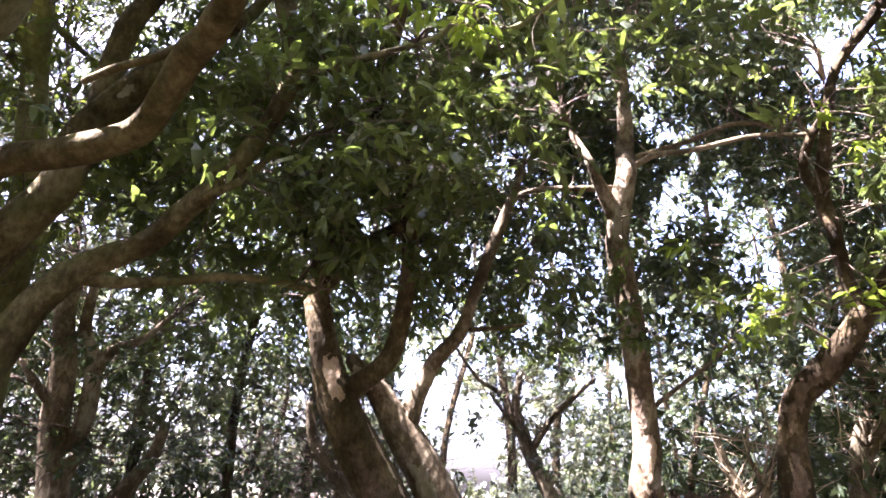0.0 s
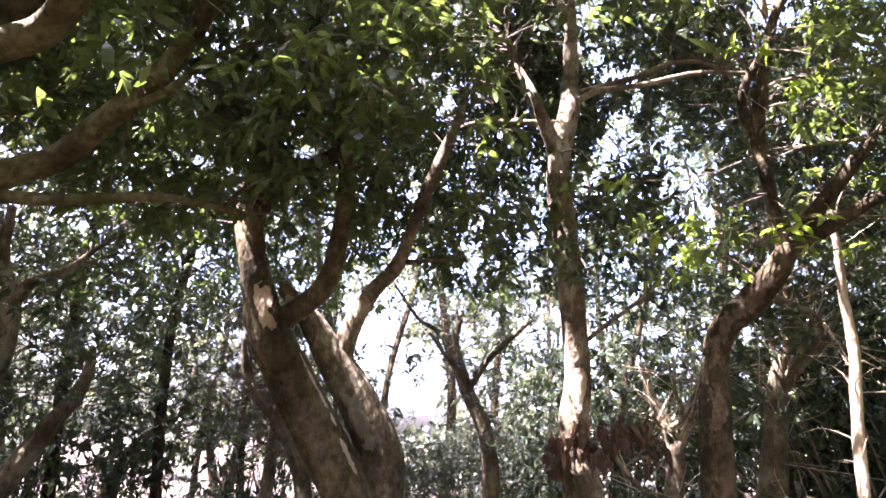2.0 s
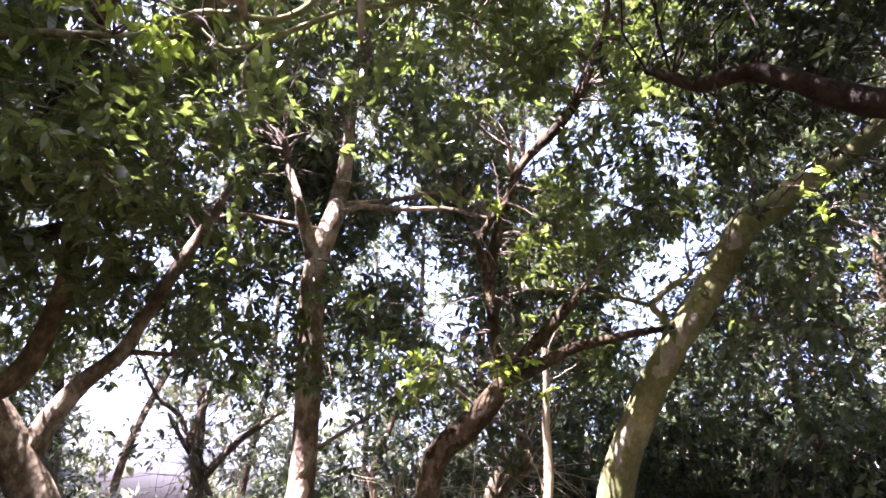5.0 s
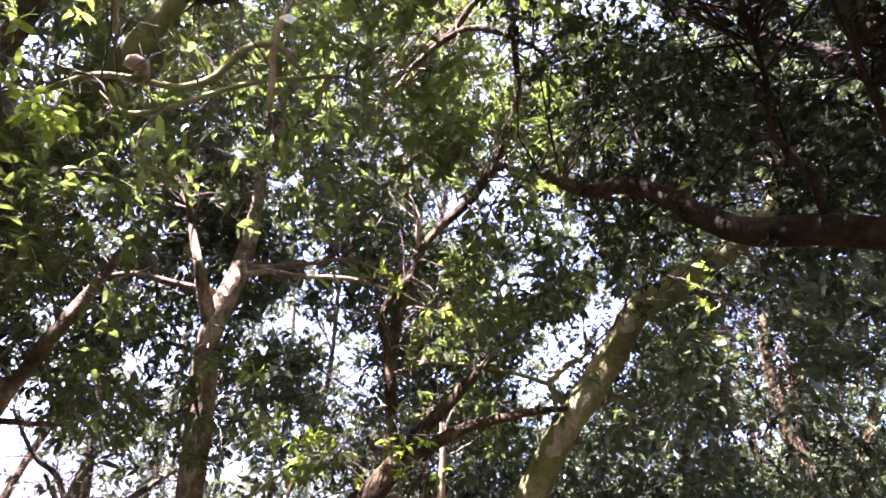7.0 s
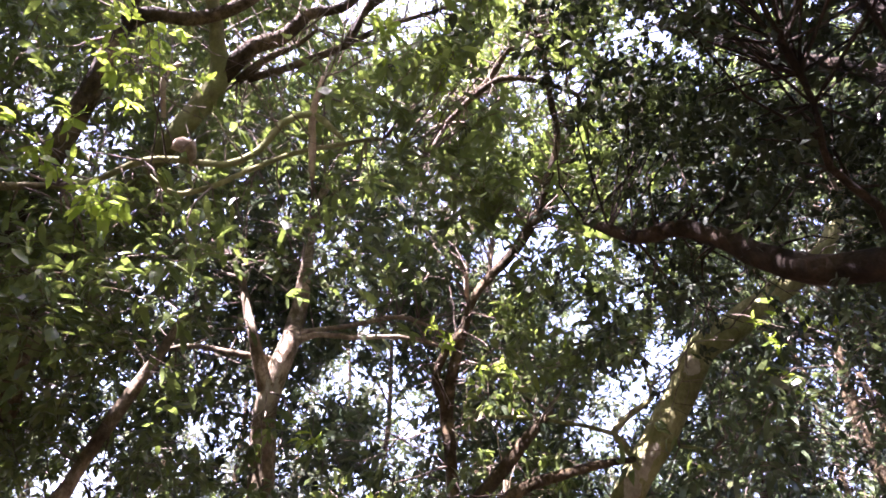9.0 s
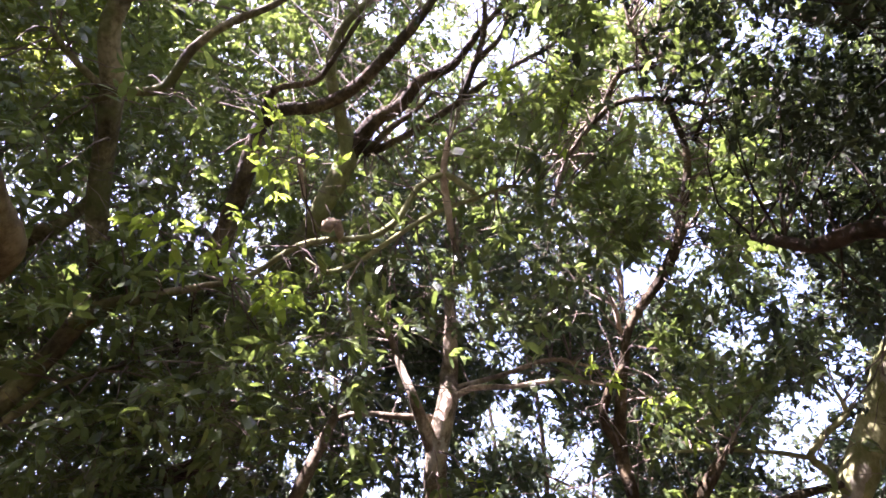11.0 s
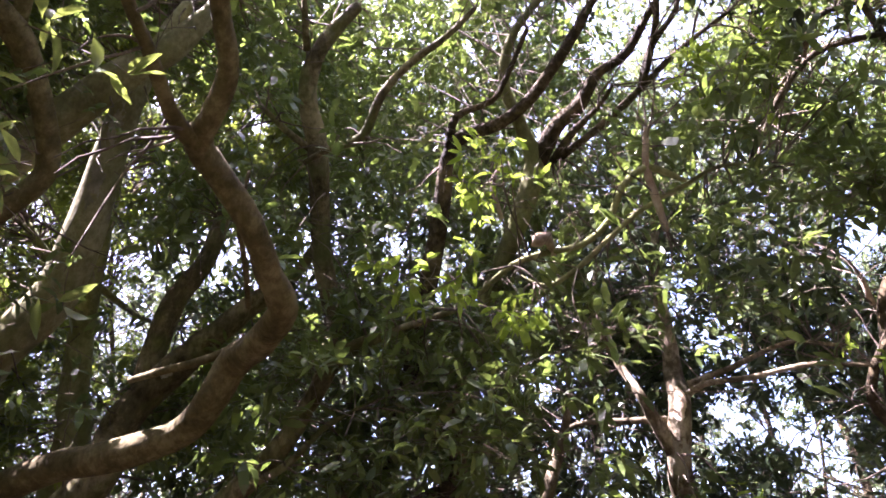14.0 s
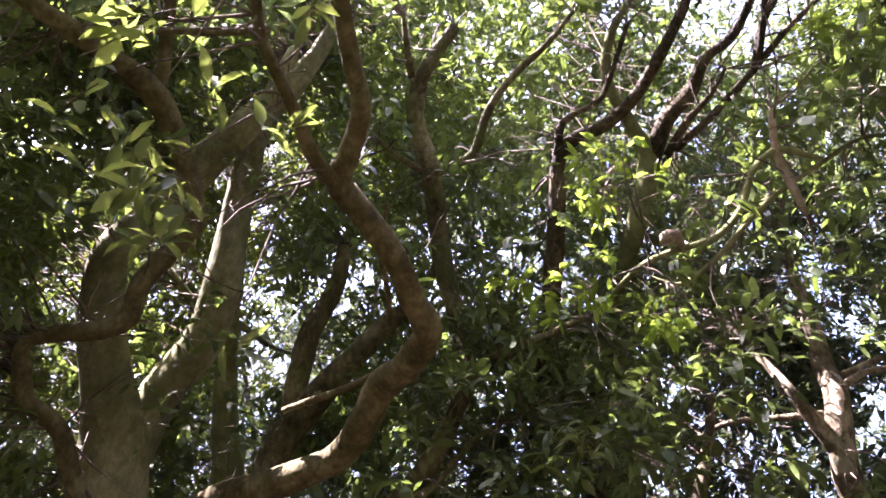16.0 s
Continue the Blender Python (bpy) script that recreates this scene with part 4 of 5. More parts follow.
tree("small pale forked tree with bare crooked twigs", "bark_pale", "mid", 0.090,
     ("trunk", [(0.93, 6.45, -0.08, 0.146), (0.96, 6.45, 0.43, 0.099), (0.99, 6.47, 1.14, 0.086), (1.02, 6.47, 1.55, 0.073), (0.95, 6.47, 1.80, 0.054), (0.84, 6.46, 2.06, 0.040), (0.78, 6.43, 2.31, 0.025)]),
     ("branch", [(1.03, 6.47, 1.57, 0.049), (1.15, 6.43, 1.83, 0.034), (1.22, 6.39, 2.07, 0.022), (1.37, 6.33, 2.24, 0.012)]),
     ("branch", [(0.94, 6.48, 1.73, 0.030), (1.09, 6.34, 1.87, 0.022), (1.02, 6.33, 2.10, 0.017), (1.04, 6.29, 2.33, 0.010)]),
     ("branch", [(0.49, 6.34, 1.53, 0.022), (0.65, 6.32, 1.31, 0.021), (0.80, 6.29, 1.17, 0.021)]))

limb_points = np.vstack(limb_points)

# ---------- peeled and torn bark, and painted sun dapples: ragged thin sheets of another bark on the limb's face ---


def peel(k, i, spot, length, width, mat, name="peeled_bark", ragged=0.5):
    """A ragged patch round spot on limb i of tree k, lying a few millimetres proud."""
    T = TREES[k]
    c = spline(T["limbs"][i][1], 0.02)
    s = np.cumsum(np.r_[0, np.linalg.norm(np.diff(c[:, :3], axis=0), axis=1)])
    mid = s[np.linalg.norm(c[:, :3] - np.array(spot), axis=1).argmin()]
    s2 = np.arange(max(0.0, mid - length * 0.9), min(s[-1], mid + length * 0.9), 0.008)
    c = np.stack([np.interp(s2, s, c[:, q]) for q in range(4)], 1)
    sides = int(min(120, 2 * math.pi * c[:, 3].mean() / 0.008))
    ring, t = tube_rings(c, sides, 0.07, 31 * k + i, s2[0])
    out = ring - c[:, None, :3]
    dist = np.linalg.norm(ring - np.array(spot), axis=2)
    b = np.unravel_index(dist.argmin(), dist.shape)[1]
    da = (np.arange(sides) - b + sides // 2) % sides - sides // 2
    along = (s2 - mid)[:, None] / (length / 2)
    across = (da * 2 * math.pi / sides)[None] * c[:, 3:4] / (width / 2)
    rough = np.array([[noise.noise(Vector((q[0] * 16, q[1] * 16, q[2] * 7))) + 0.5 * noise.noise(Vector((q[0] * 50, q[1] * 50, q[2] * 22))) for q in row] for row in ring])
    inside = along ** 2 + across ** 2 + ragged * rough * 2 < 1
    r = np.linalg.norm(out, axis=2, keepdims=True)
    v = (ring + out / r * (0.004 + 0.004 * np.abs(rough[..., None]))).reshape(-1, 3)
    faces = []
    for q in range(len(c) - 1):
        for j in range(sides):
            jn = (j + 1) % sides
            if inside[q, j] and inside[q, jn] and inside[q + 1, j] and inside[q + 1, jn]:
                faces.append((q * sides + j, q * sides + jn, (q + 1) * sides + jn, (q + 1) * sides + j))
    if not faces:
        return
    f = np.array(faces)
    used, f = np.unique(f, return_inverse=True)
    part(name, mesh_from(name, v[used], f.reshape(-1, 4), True), mat, T["parts"][i])


# pale sheet for peeled bark, and for sun dapples put into the colour
DAPPLE = bark("dapple", (0.14, 0.128, 0.078), (0.23, 0.21, 0.135), (0.34, 0.32, 0.22), bump=0.3)
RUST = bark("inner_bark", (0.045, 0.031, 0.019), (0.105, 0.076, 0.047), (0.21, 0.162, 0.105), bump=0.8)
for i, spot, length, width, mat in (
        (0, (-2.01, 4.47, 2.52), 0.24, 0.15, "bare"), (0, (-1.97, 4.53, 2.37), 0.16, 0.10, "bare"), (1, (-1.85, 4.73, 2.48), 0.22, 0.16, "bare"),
        (0, (-1.56, 4.81, 1.93), 0.62, 0.05, "bare"), (0, (-1.39, 4.89, 1.46), 0.25, 0.06, "bare"), (0, (-1.73, 4.71, 1.68), 0.7, 0.16, "rust"), (1, (-1.41, 5.04, 1.70), 0.5, 0.14, "dapple"), (1, (-1.25, 5.09, 1.31), 0.4, 0.12, "rust")):
    peel(5, i, spot, length, width, {"bare": BARK["bare_wood"], "rust": RUST, "dapple": DAPPLE}[mat], "torn_bark" if mat == "bare" else "peeled_bark", 0.6)
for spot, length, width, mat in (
        ((0.20, 5.62, 2.03), 0.42, 0.11, BARK["bare_wood"]), ((0.10, 5.65, 1.56), 0.25, 0.12, RUST), ((0.07, 5.09, 3.75), 0.30, 0.13, DAPPLE), ((0.18, 4.99, 4.22), 0.22, 0.10, BARK["bare_wood"]),
        ((0.13, 5.56, 2.37), 0.5, 0.10, RUST), ((0.11, 5.40, 2.89), 0.4, 0.12, DAPPLE), ((0.09, 5.30, 3.47), 0.3, 0.10, RUST)):
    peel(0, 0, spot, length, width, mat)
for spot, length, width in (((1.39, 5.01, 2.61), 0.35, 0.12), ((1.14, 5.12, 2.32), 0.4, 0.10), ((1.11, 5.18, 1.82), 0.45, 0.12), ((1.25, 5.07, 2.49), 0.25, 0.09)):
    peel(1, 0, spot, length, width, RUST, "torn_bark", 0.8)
# sun spots on the leaning trunk, painted as pale bark patches
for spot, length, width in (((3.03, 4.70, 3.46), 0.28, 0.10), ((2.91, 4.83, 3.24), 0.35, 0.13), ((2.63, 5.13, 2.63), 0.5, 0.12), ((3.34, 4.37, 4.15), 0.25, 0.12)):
    peel(4, 0, spot, length, width, DAPPLE, "lichen_patch", 0.7)
# lit spots on the many-stemmed tree, also painted in pale bark
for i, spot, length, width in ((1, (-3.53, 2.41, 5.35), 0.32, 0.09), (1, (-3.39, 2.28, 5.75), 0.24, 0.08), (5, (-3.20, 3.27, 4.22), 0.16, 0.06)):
    peel(6, i, spot, length, width, DAPPLE, "lichen_patch", 1.0)
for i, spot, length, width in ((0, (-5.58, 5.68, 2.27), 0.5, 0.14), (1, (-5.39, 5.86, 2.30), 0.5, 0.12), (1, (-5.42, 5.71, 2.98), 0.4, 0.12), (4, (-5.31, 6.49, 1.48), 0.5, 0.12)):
    peel(10, i, spot, length, width, DAPPLE if i == 1 else RUST)

# ---------- crowns: sprays of leaf whorls carried on twigs from the nearest limb ----------


def spray_centres(count, az, el, dist, reach, only=None, skip=()):
    """Clump centres between the given headings and distances that lie within reach of a limb."""
    a = np.radians(rng.uniform(*az, count))
    s = rng.uniform(math.sin(radians(el[0])), math.sin(radians(el[1])), count)
    c = np.sqrt(1 - s * s)
    d = rng.uniform(*dist, (count, 1))
    p = MIDDLE + d * np.stack([-np.sin(a) * c, np.cos(a) * c, s], 1)
    lp = limb_points
    if only is not None:
        lp = lp[np.isin(lp[:, 4], only)]
    elif skip:
        lp = lp[~np.isin(lp[:, 4], skip)]
    dd = np.full(count, 1e9)
    near = np.zeros(count, int)
    for i in range(0, count, 400):
        q = ((p[i:i + 400, None] - lp[None, :, :3]) ** 2).sum(-1) + 0.3 * (lp[None, :, 3] > 0.06)
        q *= 1 + 2.0 * rng.random(q.shape)
        near[i:i + 400] = q.argmin(1)
        dd[i:i + 400] = np.linalg.norm(p[i:i + 400] - lp[near[i:i + 400], :3], axis=1)
    ok = (dd < reach) & (dd > 0.12)
    return p[ok], lp[near[ok]]


# middle stretches of the forked tree and of one high limb are veiled by leaves
lp_az = heading(limb_points[:, :3])[0]
veiled = ((limb_points[:, 4] == 0) & (limb_points[:, 2] > 4.9)) | ((limb_points[:, 4] == 5) & (limb_points[:, 2] > np.where(lp_az > 17, 2.95, 4.0)) & (limb_points[:, 2] < 5.3)) \
    | ((limb_points[:, 4] == 6) & (limb_points[:, 2] > 4.0) & (limb_points[:, 2] < 5.1) & (lp_az < 37) & (lp_az > 25))


def clear_of_limbs(p, degrees, keep):
    """Leaves grow outwards to the light, so the limbs stay mostly bare towards the clearing."""
    lp = limb_points[(limb_points[:, 3] > 0.0145) & ~veiled]
    q, w = lp[:, :3] - MIDDLE, p - MIDDLE
    rq, rw = np.linalg.norm(q, axis=1), np.linalg.norm(w, axis=1)
    q, w = q / rq[:, None], w / rw[:, None]
    wide = np.cos(np.radians(degrees) + lp[:, 3] / rq)
    ok = np.ones(len(p), bool)
    for i in range(0, len(p), 4000):
        ok[i:i + 4000] = ~((w[i:i + 4000] @ q.T > wide) & (rw[i:i + 4000, None] < rq[None] + 0.1)).any(1)
    return ok | (rng.random(len(p)) < keep)


def add_crowns(centres, anchor, count, spread, per, twig=0.0055, slim=0.35, shape=0, droop=0.45, gap=0.35, bare=(2.1, 0.05), near=True, singles=0):
    for k in sorted(set(anchor[:, 4].astype(int))):
        m = anchor[:, 4] == k
        T = TREES[k]
        tips, ax, owner = shoots(centres[m], count, spread)
        keep = ~in_gap(tips, gap) & ~sun_gap(tips) & (~in_gap(tips, gap, NEAR_GAPS) | (rng.random(len(tips)) < (0.12 if near else 1))) & clear_of_limbs(tips, *bare)
        tips, ax, owner = tips[keep], ax[keep], owner[keep]
        if len(tips) < 3:
            continue
        me = leaves_mesh("crown", tips, ax, per, T["length"] * (1.34, 1.0, 1.1)[shape], slim * (0.76, 1.0, 0.85)[shape], droop, shape, singles)
        if singles:
            me, leaf_axes = me
            leaf_mesh = mesh_from("leaf", BROAD_V, BROAD_F, True)
            leaf_mesh.materials.append(LEAF["large"])
            for m4 in leaf_axes:
                ob = new("leaf", leaf_mesh)
                ob.parent, ob.matrix_parent_inverse = T["root"], T["inverse"]
                ob.matrix_basis = Matrix([[*row] for row in m4.tolist()] + [[0, 0, 0, 1]])
        crown = part("crown", me, LEAF[T["leaf"]], T["root"])
        used = np.unique(owner)
        long_way = np.linalg.norm(anchor[m][used, :3] - centres[m][used], axis=1)
        used = used[(long_way < 1.3) | (rng.random(len(used)) < (0.04 if k == 9 else 0.35))]
        s3, c3 = anchor[m][used, :3], centres[m][used]
        used = used[~(in_gap(s3 * 0.65 + c3 * 0.35, 0.1) | in_gap(s3 * 0.35 + c3 * 0.65, 0.1) | in_gap(c3, 0.1))]
        tw = twigs_mesh("brushwood", anchor[m][used, :3], centres[m][used], np.minimum(anchor[m][used, 3] * 0.7, twig * 1.6), twig * 0.45, 0.12, 3 if shape == 2 else 4, 4 if shape == 2 else 6)
        twig_ob = tagged(part("brushwood", tw, BARK["bark_shaded"] if k == 9 else TWIG, T["root"]), kind="stuff")
        if shape == 2:
            crown.matrix_parent_inverse = twig_ob.matrix_parent_inverse = T["inverse"]
            continue
        short = twigs_mesh("brushwood", centres[m][owner] * 0.75 + tips * 0.25, tips - ax * 0.02, 0.0028, 0.0016, 0.05, 3, 3)
        short_ob = tagged(part("brushwood", short, BARK["bark_shaded"] if k == 9 else TWIG, T["root"]), kind="stuff")
        for ob in (crown, twig_ob, short_ob):
            ob.matrix_parent_inverse = T["inverse"]


# middle layer, all round the limbs
c, a = spray_centres(760, (-60, 88), (11, 60), (4.5, 6.0), 1.3, skip=(8, 9))
add_crowns(c, a, 20, 0.26, 6, slim=0.37)
c, a = spray_centres(860, (-60, 88), (11, 60), (6.0, 8.0), 1.4, skip=(8, 9))
add_crowns(c, a, 20, 0.28, 9, shape=2)
# the high thin crowns against the light
c, a = spray_centres(360, (-55, 88), (42, 72), (6.0, 9.0), 2.6, skip=(8, 9))
add_crowns(c, a, 18, 0.34, 9, shape=2, bare=(1.2, 0.1))
# the close crowns before and above the pale tree's top
c, a = spray_centres(1500, (-30, 14), (31, 57), (4.6, 6.2), 1.6, skip=(8, 9))
add_crowns(c[:100], a[:100], 18, 0.30, 6, slim=0.40)
c, a = spray_centres(1500, (-36, 14), (20, 57), (6.4, 9.0), 2.4, skip=(8, 9))
add_crowns(c[:150], a[:150], 20, 0.34, 8, slim=0.44, shape=2, bare=(1.2, 0.2))
# the fine far tops behind the high fork
c, a = spray_centres(720, (2, 72), (42, 70), (7.2, 10.0), 6.0, only=(5, 6, 7, 10))
add_crowns(c, a, 18, 0.40, 8, twig=0.0025, shape=2, slim=0.42, bare=(0.7, 0.3), gap=0.2, near=False)
# the dense spray in front of the forked tree, on the long low limb
c, a = spray_centres(1500, (0, 42), (17, 50), (3.7, 4.7), 1.1, only=(6, 5))
add_crowns(c[:48], a[:48], 16, 0.30, 6, slim=0.38, bare=(1.6, 0.08))
# large leaves of the near tree
c, a = spray_centres(3600, (58, 100), (28, 62), (2.5, 3.9), 0.75, only=(8,))
add_crowns(c[:44], a[:44], 5, 0.22, 6, shape=1, slim=0.31, singles=300)
# the dark bough, and more crown above it, mostly unseen, added to shade it
c, a = spray_centres(2600, (-85, -33), (24, 75), (3.3, 5.0), 1.5, only=(9,))
add_crowns(c[:230], a[:230], 20, 0.30, 8, slim=0.52, shape=2, bare=(1.3, 0.12))
c, a = spray_centres(3000, (-120, -39), (33, 88), (4.2, 6.0), 2.4, only=(9,))
add_crowns(c[:240], a[:240], 14, 0.34, 8, slim=0.42, shape=2, bare=(0.3, 0.6))
# an unseen top, added to keep the sun off the bough
c = np.c_[rng.uniform(-0.2, 5.2, 740), rng.uniform(-2.2, 2.9, 740), rng.uniform(5.8, 8.8, 740)]
lp = limb_points[limb_points[:, 4] == 9]
far = ((c[:, None] - lp[None, :, :3]) ** 2).sum(-1)
a = lp[(far * (1 + 3 * rng.random(far.shape))).argmin(1)]
add_crowns(c, a, 14, 0.34, 8, twig=0.0025, slim=0.45, shape=2, bare=(0.3, 0.6))
# dark leaves low down beyond the leaning tree, shade put into their colour
c, a = spray_centres(900, (-62, -36), (8, 36), (5.6, 8.5), 6.0, only=(9,))
add_crowns(c[:80], a[:80], 18, 0.36, 8, twig=0.003, slim=0.42, shape=2)
# an unseen far side and low boughs round its stem, added to block light from behind
c, a = spray_centres(260, (-165, -62), (8, 72), (3.0, 6.0), 9.0, only=(9,))
add_crowns(c, a, 16, 0.38, 8, slim=0.5, shape=2)
# the far side of the pale tree's crown, low against the sky
c, a = spray_centres(1500, (-24, 24), (8, 31), (6.3, 8.8), 4.0, only=(0, 5))
add_crowns(c[:170], a[:170], 18, 0.34, 8, twig=0.003, shape=2, slim=0.42, bare=(1.2, 0.1))
# the closed tops between the pale tree and the torn one
c, a = spray_centres(900, (-10, 20), (25, 43), (6.0, 8.6), 3.0, only=(0, 5))
add_crowns(c[:120], a[:120], 18, 0.34, 8, twig=0.003, shape=2, slim=0.42, bare=(1.4, 0.1))
# the crown of the pale crooked stems
c, a = spray_centres(900, (24, 62), (3, 24), (8.3, 9.9), 3.2, only=(10, 12))
add_crowns(c[:140], a[:140], 18, 0.32, 8, shape=2, slim=0.42)
# the leafy side of the many-stemmed tree
c, a = spray_centres(420, (42, 98), (18, 62), (5.3, 7.6), 2.2, only=(6, 7))
add_crowns(c, a, 20, 0.28, 9, shape=2)


def shoot_spray(k, centre, count, spread, leaf, per=8, length=0.11, droop=0.45, name="young_shoot", slim=0.3):
    """A small spray of its own kind on a tree, with its twigs."""
    T = TREES[k]
    centre = np.array([centre], float)
    tips, ax, owner = shoots(centre, count, spread)
    lp = limb_points[limb_points[:, 4] == k]
    near = lp[((lp[:, :3] - centre) ** 2).sum(1).argmin()]
    st = part("twig", twigs_mesh("twig", near[None, :3], centre, min(near[3] * 0.6, 0.012), 0.004, 0.06, 5, 7), TWIG, T["root"])
    st.matrix_parent_inverse = T["inverse"]
    tagged(part(name, leaves_mesh(name, tips, ax, per, length, slim, droop), LEAF[leaf], st), kind="stuff")
    tagged(part("brushwood", twigs_mesh("brushwood", np.repeat(centre, count, 0), tips, 0.004, 0.002, 0.05, 3, 4), TWIG, st), kind="stuff")


for k, spot, count, spread in (
        (6, (-0.64, 2.88, 3.99), 7, 0.12), (6, (-1.26, 2.66, 4.27), 4, 0.10), (6, (-1.01, 2.84, 4.30), 4, 0.14), (6, (-0.95, 2.76, 4.22), 5, 0.14),
        (5, (-0.87, 3.21, 5.22), 8, 0.18), (5, (0.62, 3.19, 5.84), 6, 0.16), (5, (1.14, 3.21, 5.77), 8, 0.22), (5, (0.55, 3.15, 5.74), 6, 0.2), (5, (-0.84, 3.01, 5.07), 6, 0.2),
        (0, (0.41, 4.77, 3.43), 3, 0.08), (1, (1.32, 4.61, 2.89), 11, 0.26), (1, (0.98, 4.79, 2.91), 8, 0.22),
        (1, (1.70, 4.44, 3.98), 9, 0.30), (4, (3.84, 3.75, 4.21), 6, 0.18), (4, (3.72, 4.00, 3.91), 6, 0.2)):
    shoot_spray(k, spot, count, spread, "young")
# withered leaves caught at the pale tree's foot, and leaves that climb its trunk
for spot in ((0.02, 5.61, 1.61), (0.21, 5.54, 1.66), (0.44, 5.63, 1.69), (0.61, 5.71, 1.72)):
    shoot_spray(0, spot, 9, 0.15, "dead", 8, 0.15, 2.5, "withered_leaves", 0.22)
for spot in ((0.09, 5.10, 3.63), (0.04, 5.27, 3.41), (0.14, 5.33, 3.14), (0.20, 5.42, 2.88)):
    shoot_spray(0, spot, 6, 0.10, "mid", 6, 0.12, 0.9, "climbing_leaves", 0.34)


def bare_twigs(k, count, reach, low, high, thick=0.006, mat=None):
    """Leafless crooked twigs, each forking once, scattered over a tree's limbs between two heights."""
    T = TREES[k]
    lp = limb_points[(limb_points[:, 4] == k) & (limb_points[:, 2] > low) & (limb_points[:, 2] < high)]
    if len(lp) == 0:
        return
    s = lp[rng.integers(0, len(lp), count)]
    e = s[:, :3] + unit(rng.normal(size=(count, 3)) + np.array([0, 0, 0.5])) * reach * rng.uniform(0.4, 1.3, (count, 1))
    f0 = s[:, :3] * 0.45 + e * 0.55
    f1 = f0 + unit(rng.normal(size=(count, 3)) + (e - s[:, :3]) / reach) * reach * rng.uniform(0.25, 0.6, (count, 1))
    starts, ends = np.vstack([s[:, :3], f0]), np.vstack([e, f1])
    r = np.r_[np.minimum(s[:, 3] * 0.8, thick), np.full(count, thick * 0.45)]
    tw = tagged(part("brushwood", twigs_mesh("brushwood", starts, ends, r, r * 0.3, 0.04, 4, 7), mat or TWIG, T["root"]), kind="stuff")
    tw.matrix_parent_inverse = T["inverse"]


bare_twigs(11, 200, 1.0, 1.4, 9, 0.0055)
bare_twigs(12, 220, 1.3, 1.4, 9, 0.0045)
bare_twigs(13, 110, 1.2, 1.4, 9, 0.007)
bare_twigs(2, 60, 0.7, 1.0, 5, 0.007, BARK["bark_pole"])
bare_twigs(15, 60, 0.7, 1.0, 5, 0.007, BARK["bark_pole"])
bare_twigs(3, 20, 0.5, 1.0, 5, 0.006, BARK["bark_pole"])
bare_twigs(10, 50, 0.8, 1.0, 6, 0.010)
bare_twigs(14, 50, 0.9, 1.0, 7, 0.009)
bare_twigs(1, 60, 0.6, 1.0, 7, 0.006)
bare_twigs(5, 40, 0.8, 3.2, 5.2, 0.007)
bare_twigs(5, 90, 0.8, 5.2, 9, 0.0045)
bare_twigs(6, 60, 0.7, 2.0, 9, 0.007)
bare_twigs(4, 20, 0.6, 3.0, 9, 0.006)

# ---------- the wood behind: trees with full crowns, all round ----------


def wood_tree(x, y, height, girth, leaf, dense, leaf_len, shade=True, per=9):
    root = tagged(new("tree"), "leafy evergreen tree standing in the wood behind", "tree", "trees of the wood behind")
    root.location = (x, y, 0)
    inverse = Matrix.Translation((-x, -y, 0))
    lean = rng.normal(size=2) * 0.06
    s = np.linspace(0, 1, 6)
    wob = rng.normal(size=(6, 2)) * 0.18
    wob[0] = 0
    z0 = float(ground_height(np.array(x), np.array(y))) - 0.1
    pts = np.c_[x + lean[0] * height * s + wob[:, 0], y + lean[1] * height * s + wob[:, 1], z0 + s * height * 0.85, girth * (1 - 0.9 * s)]
    bk = BARK[("bark_grey", "bark_brown", "bark_dark", "bark_olive")[int(rng.integers(4))] if y < 5 or abs(x) > 9 else "bark_dark"]
    limb_part("trunk", pts, bk, root, int(rng.integers(1e6)), far=True).matrix_parent_inverse = inverse
    line = spline(pts, 0.3)
    n = int(dense)
    hh = height * (0.12 + 0.88 * rng.random(n))
    ang = rng.uniform(0, 6.283, n)
    rad = height * 0.30 * np.sqrt(rng.random(n)) * np.sqrt(np.clip(1.15 - (hh / height) ** 2, 0.08, 1))
    mid = np.array([np.interp(np.minimum(hh, height * 0.85) + z0, line[:, 2], line[:, q]) for q in (0, 1)]).T
    cen = np.c_[mid[:, 0] + rad * np.cos(ang), mid[:, 1] + rad * np.sin(ang), hh]
    az, el, r = heading(cen)
    cen = cen[r > (7.2 if shade else 3)]
    if len(cen) < 4:
        return root
    tips, ax, owner = shoots(cen, 12, 0.42)
    if shade:
        keep = (~in_gap(tips) | (rng.random(len(tips)) < np.where((tips[:, 2] > 6) & (math.hypot(x, y) > 12.5), 0.5, 0.16))) & ~sun_gap(tips)
        tips, ax, owner = tips[keep], ax[keep], owner[keep]
    part("crown", leaves_mesh("crown", tips, ax, per, leaf_len * 1.1, 0.34, shape=2), LEAF[leaf], root).matrix_parent_inverse = inverse
    used = np.unique(owner)
    cu = cen[used]
    st = np.array([np.interp(cu[:, 2] * 0.82, line[:, 2], line[:, q]) for q in (0, 1, 2)]).T
    if shade:
        clear = ~(in_gap(cu, 0.1) | in_gap(st * 0.5 + cu * 0.5, 0.1) | in_gap(st * 0.2 + cu * 0.8, 0.1))
        st, cu = st[clear], cu[clear]
    tagged(part("branchwood", twigs_mesh("branchwood", st, cu, 0.012, 0.003, 0.1, 3, 5), bk, root), kind="stuff").matrix_parent_inverse = inverse
    return root


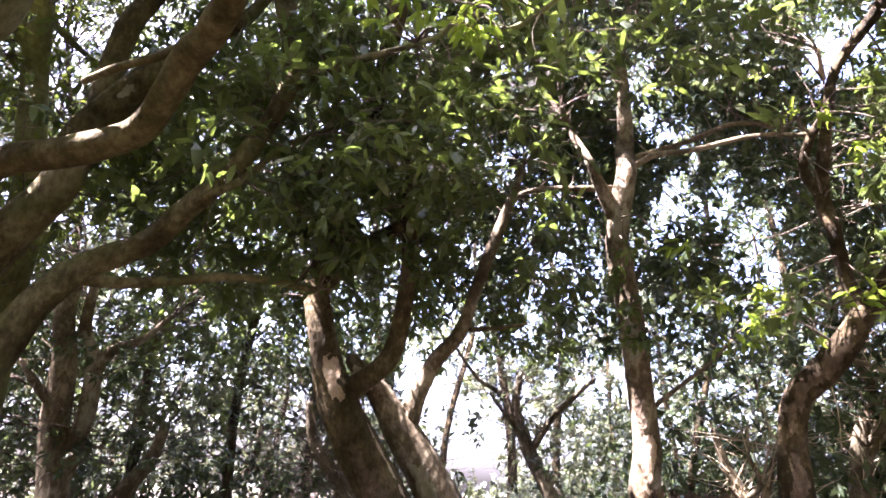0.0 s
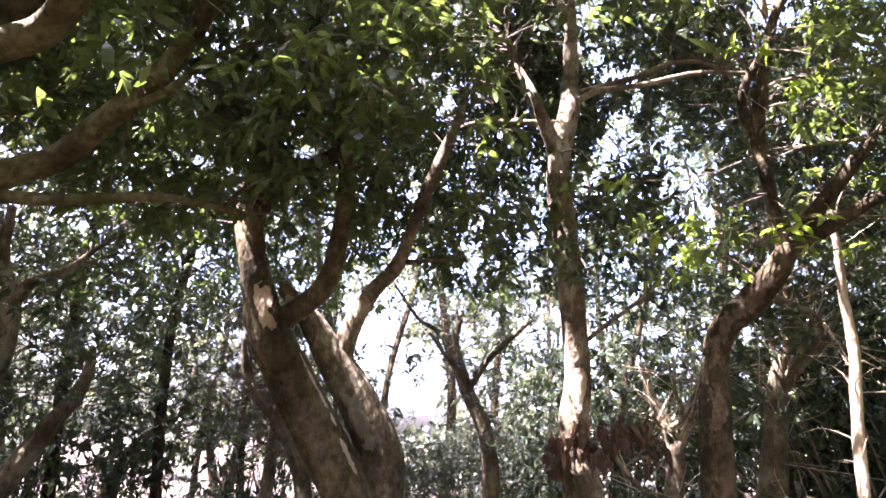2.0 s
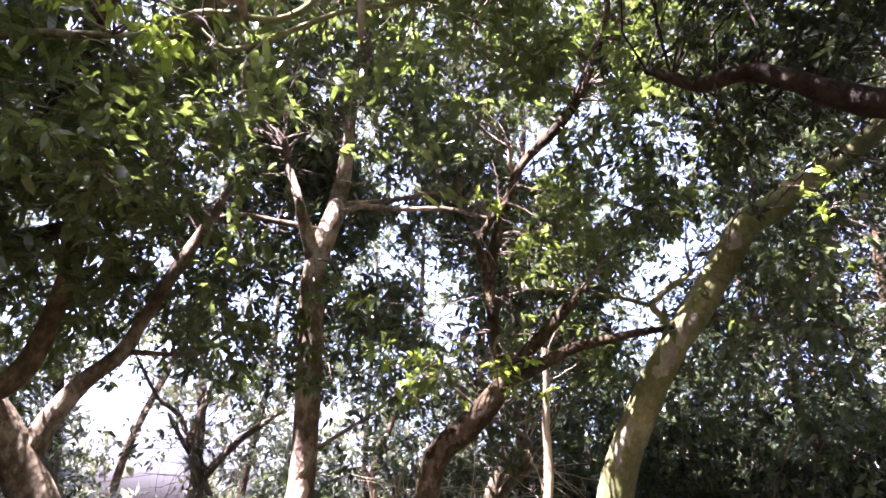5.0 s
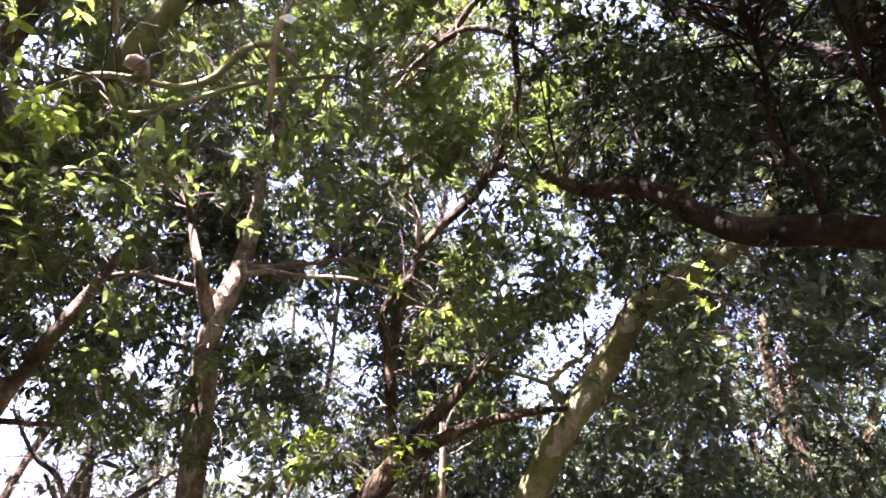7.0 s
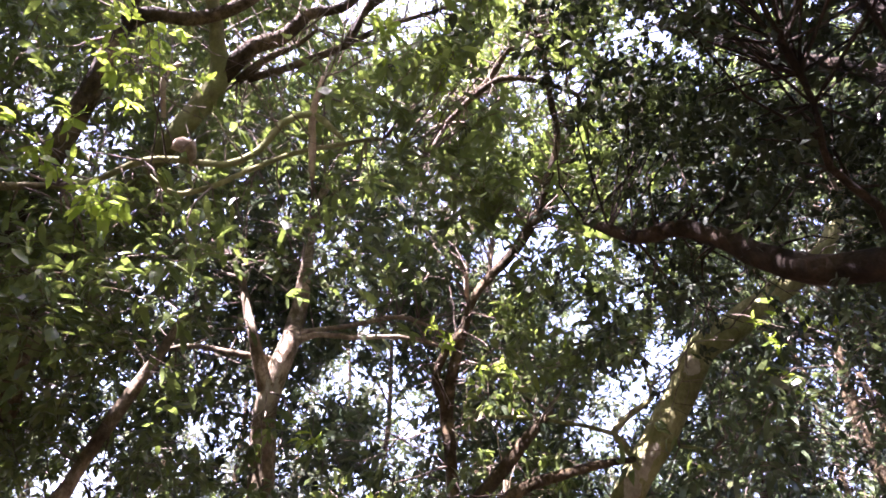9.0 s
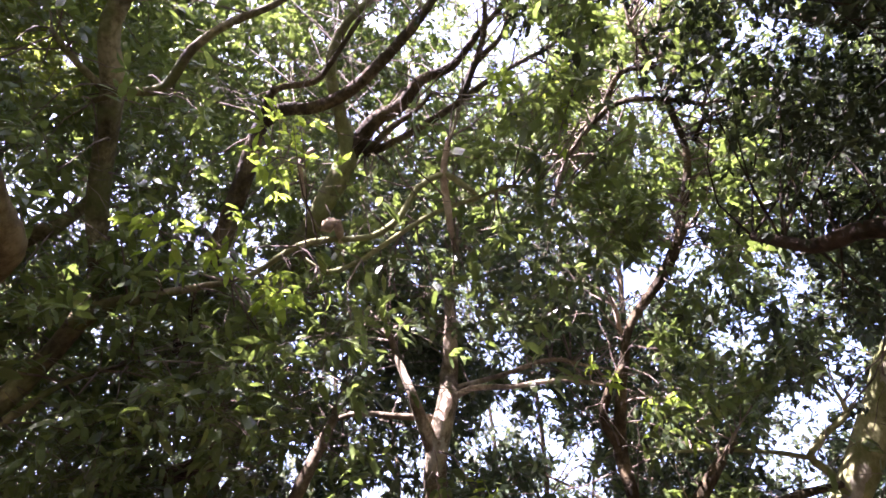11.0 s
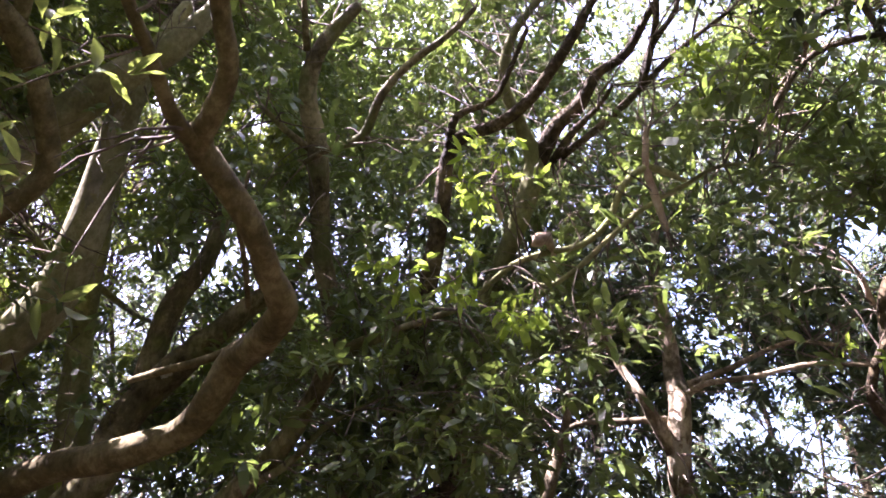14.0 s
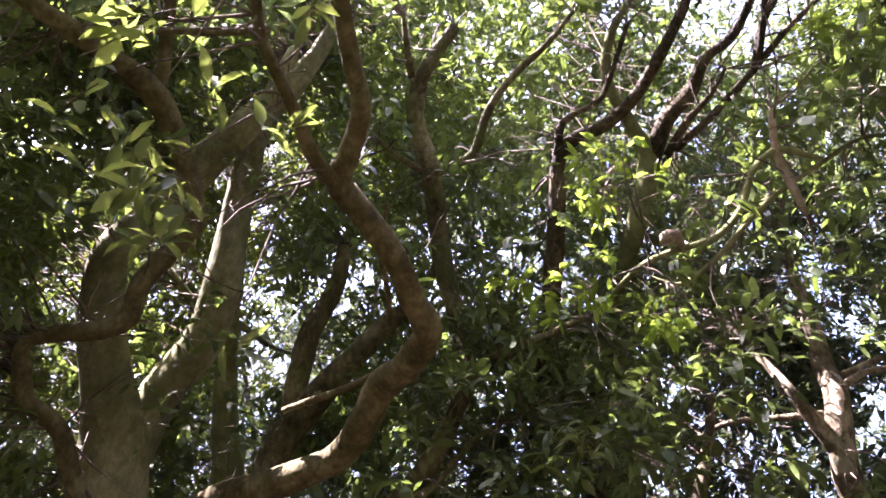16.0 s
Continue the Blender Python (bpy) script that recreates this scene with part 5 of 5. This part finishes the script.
for ring, (count, r0, r1) in enumerate(((26, 9.0, 12.0), (34, 13.0, 19.0))):
    for i in range(count):
        az = -82 + 178 * (i + rng.uniform(0.1, 0.9)) / count
        r = rng.uniform(r0, r1)
        x, y = -math.sin(radians(az)) * r, math.cos(radians(az)) * r
        if ring == 0 and 4 < az < 17:
            continue
        if -33 < az < -24:
            az += -7 if az < -28 else 5
            x, y = -math.sin(radians(az)) * r, math.cos(radians(az)) * r
        side = az > 22 or az < 3
        # trees far to the right take the leaf colour with shade put in
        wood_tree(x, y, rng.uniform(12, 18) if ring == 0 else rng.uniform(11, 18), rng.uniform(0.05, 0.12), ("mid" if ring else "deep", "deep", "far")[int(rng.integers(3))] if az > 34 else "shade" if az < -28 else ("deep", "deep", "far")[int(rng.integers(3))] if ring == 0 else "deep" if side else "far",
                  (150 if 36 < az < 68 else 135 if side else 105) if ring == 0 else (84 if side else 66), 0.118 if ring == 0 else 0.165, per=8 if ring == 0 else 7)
behind = wood_tree(1.0, -9.5, 8.5, 0.14, "mid", 60, 0.26, False, 4)
for i in range(15):
    az = radians(98 + 164 * (i + rng.uniform(0.2, 0.8)) / 15)
    r = rng.uniform(8, 12)
    copy_thing(behind, pose(-math.sin(az) * r, math.cos(az) * r, 0, 0, 0, rng.uniform(0, 360)))

# unseen crowns added over the path behind, to shade the ground and cut its bounce light
shade_roof = wood_tree(-2.2, -4.6, 9.0, 0.13, "mid", 120, 0.20, False, 5)
for x, y, turn in ((-5.4, -1.6, 70), (-3.6, -2.5, 130), (-1.5, -3.5, 260), (1.6, -4.8, 150), (-5.6, -5.0, 230), (4.9, -3.0, 310), (-1.6, -8.0, 20), (4.6, -7.2, 100)):
    copy_thing(shade_roof, pose(x, y, 0, 0, 0, turn))

# ---------- undergrowth and the far edge of the wood ----------


def shrub(x, y, h, leaf):
    root = tagged(new("shrub"), "leafy evergreen shrub of the undergrowth", "shrub", "undergrowth shrubs")
    root.location = (x, y, 0)
    inverse = Matrix.Translation((-x, -y, 0))
    n = int(12 + 5 * h)
    cen = np.array([x, y, 0]) + np.c_[rng.normal(size=(n, 2)) * min(0.35 * h, 0.8), h * rng.uniform(0.2, 1, n)]
    tips, ax, owner = shoots(cen, 9, 0.26)
    keep = ~in_gap(tips)
    part("crown", leaves_mesh("crown", tips[keep], ax[keep], 9, 0.125, 0.36, shape=2), LEAF[leaf], root).matrix_parent_inverse = inverse
    st = np.array([x, y, -0.05]) + rng.normal(size=(n, 3)) * np.array([0.06, 0.06, 0])
    tagged(part("brushwood", twigs_mesh("brushwood", st, cen, 0.014, 0.004, 0.15, 3, 4), TWIG, root), kind="stuff").matrix_parent_inverse = inverse


for i in range(84):
    az = -80 + 170 * (i + rng.uniform(0, 1)) / 84
    side = az > 22 or az < 4
    if az > 18 and i % 2:
        continue
    r = rng.uniform(9.5, 13) if az > 0 else rng.uniform(7.2, 11) if side else rng.uniform(9, 14)
    az = radians(az)
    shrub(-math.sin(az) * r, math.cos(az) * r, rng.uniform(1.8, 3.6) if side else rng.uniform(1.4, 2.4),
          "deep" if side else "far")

# dark thickets on both sides of the open view; some leaf colours have shade put in
for i in range(46):
    az = rng.uniform(30, 66) if i % 8 < 1 else rng.uniform(-66, -22)
    r = rng.uniform(9.6, 12) if az > 0 else rng.uniform(8.4, 11.0)
    az = radians(az)
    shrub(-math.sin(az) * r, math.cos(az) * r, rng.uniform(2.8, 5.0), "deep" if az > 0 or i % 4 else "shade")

fa = rng.uniform(-math.pi, math.pi, 1400)
fr = rng.uniform(24, 40, 1400)
fz = np.abs(rng.normal(size=1400)) * 5 + 0.6
fc = np.stack([-np.sin(fa) * fr, np.cos(fa) * fr, fz], 1)
tips, ax, owner = shoots(fc, 6, 0.8)
keep = ~in_gap(tips)
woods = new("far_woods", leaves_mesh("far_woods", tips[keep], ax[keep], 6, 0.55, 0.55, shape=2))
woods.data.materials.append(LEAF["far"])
tagged(woods, "hazy green edge of the far woods", "woods", kind="stuff")
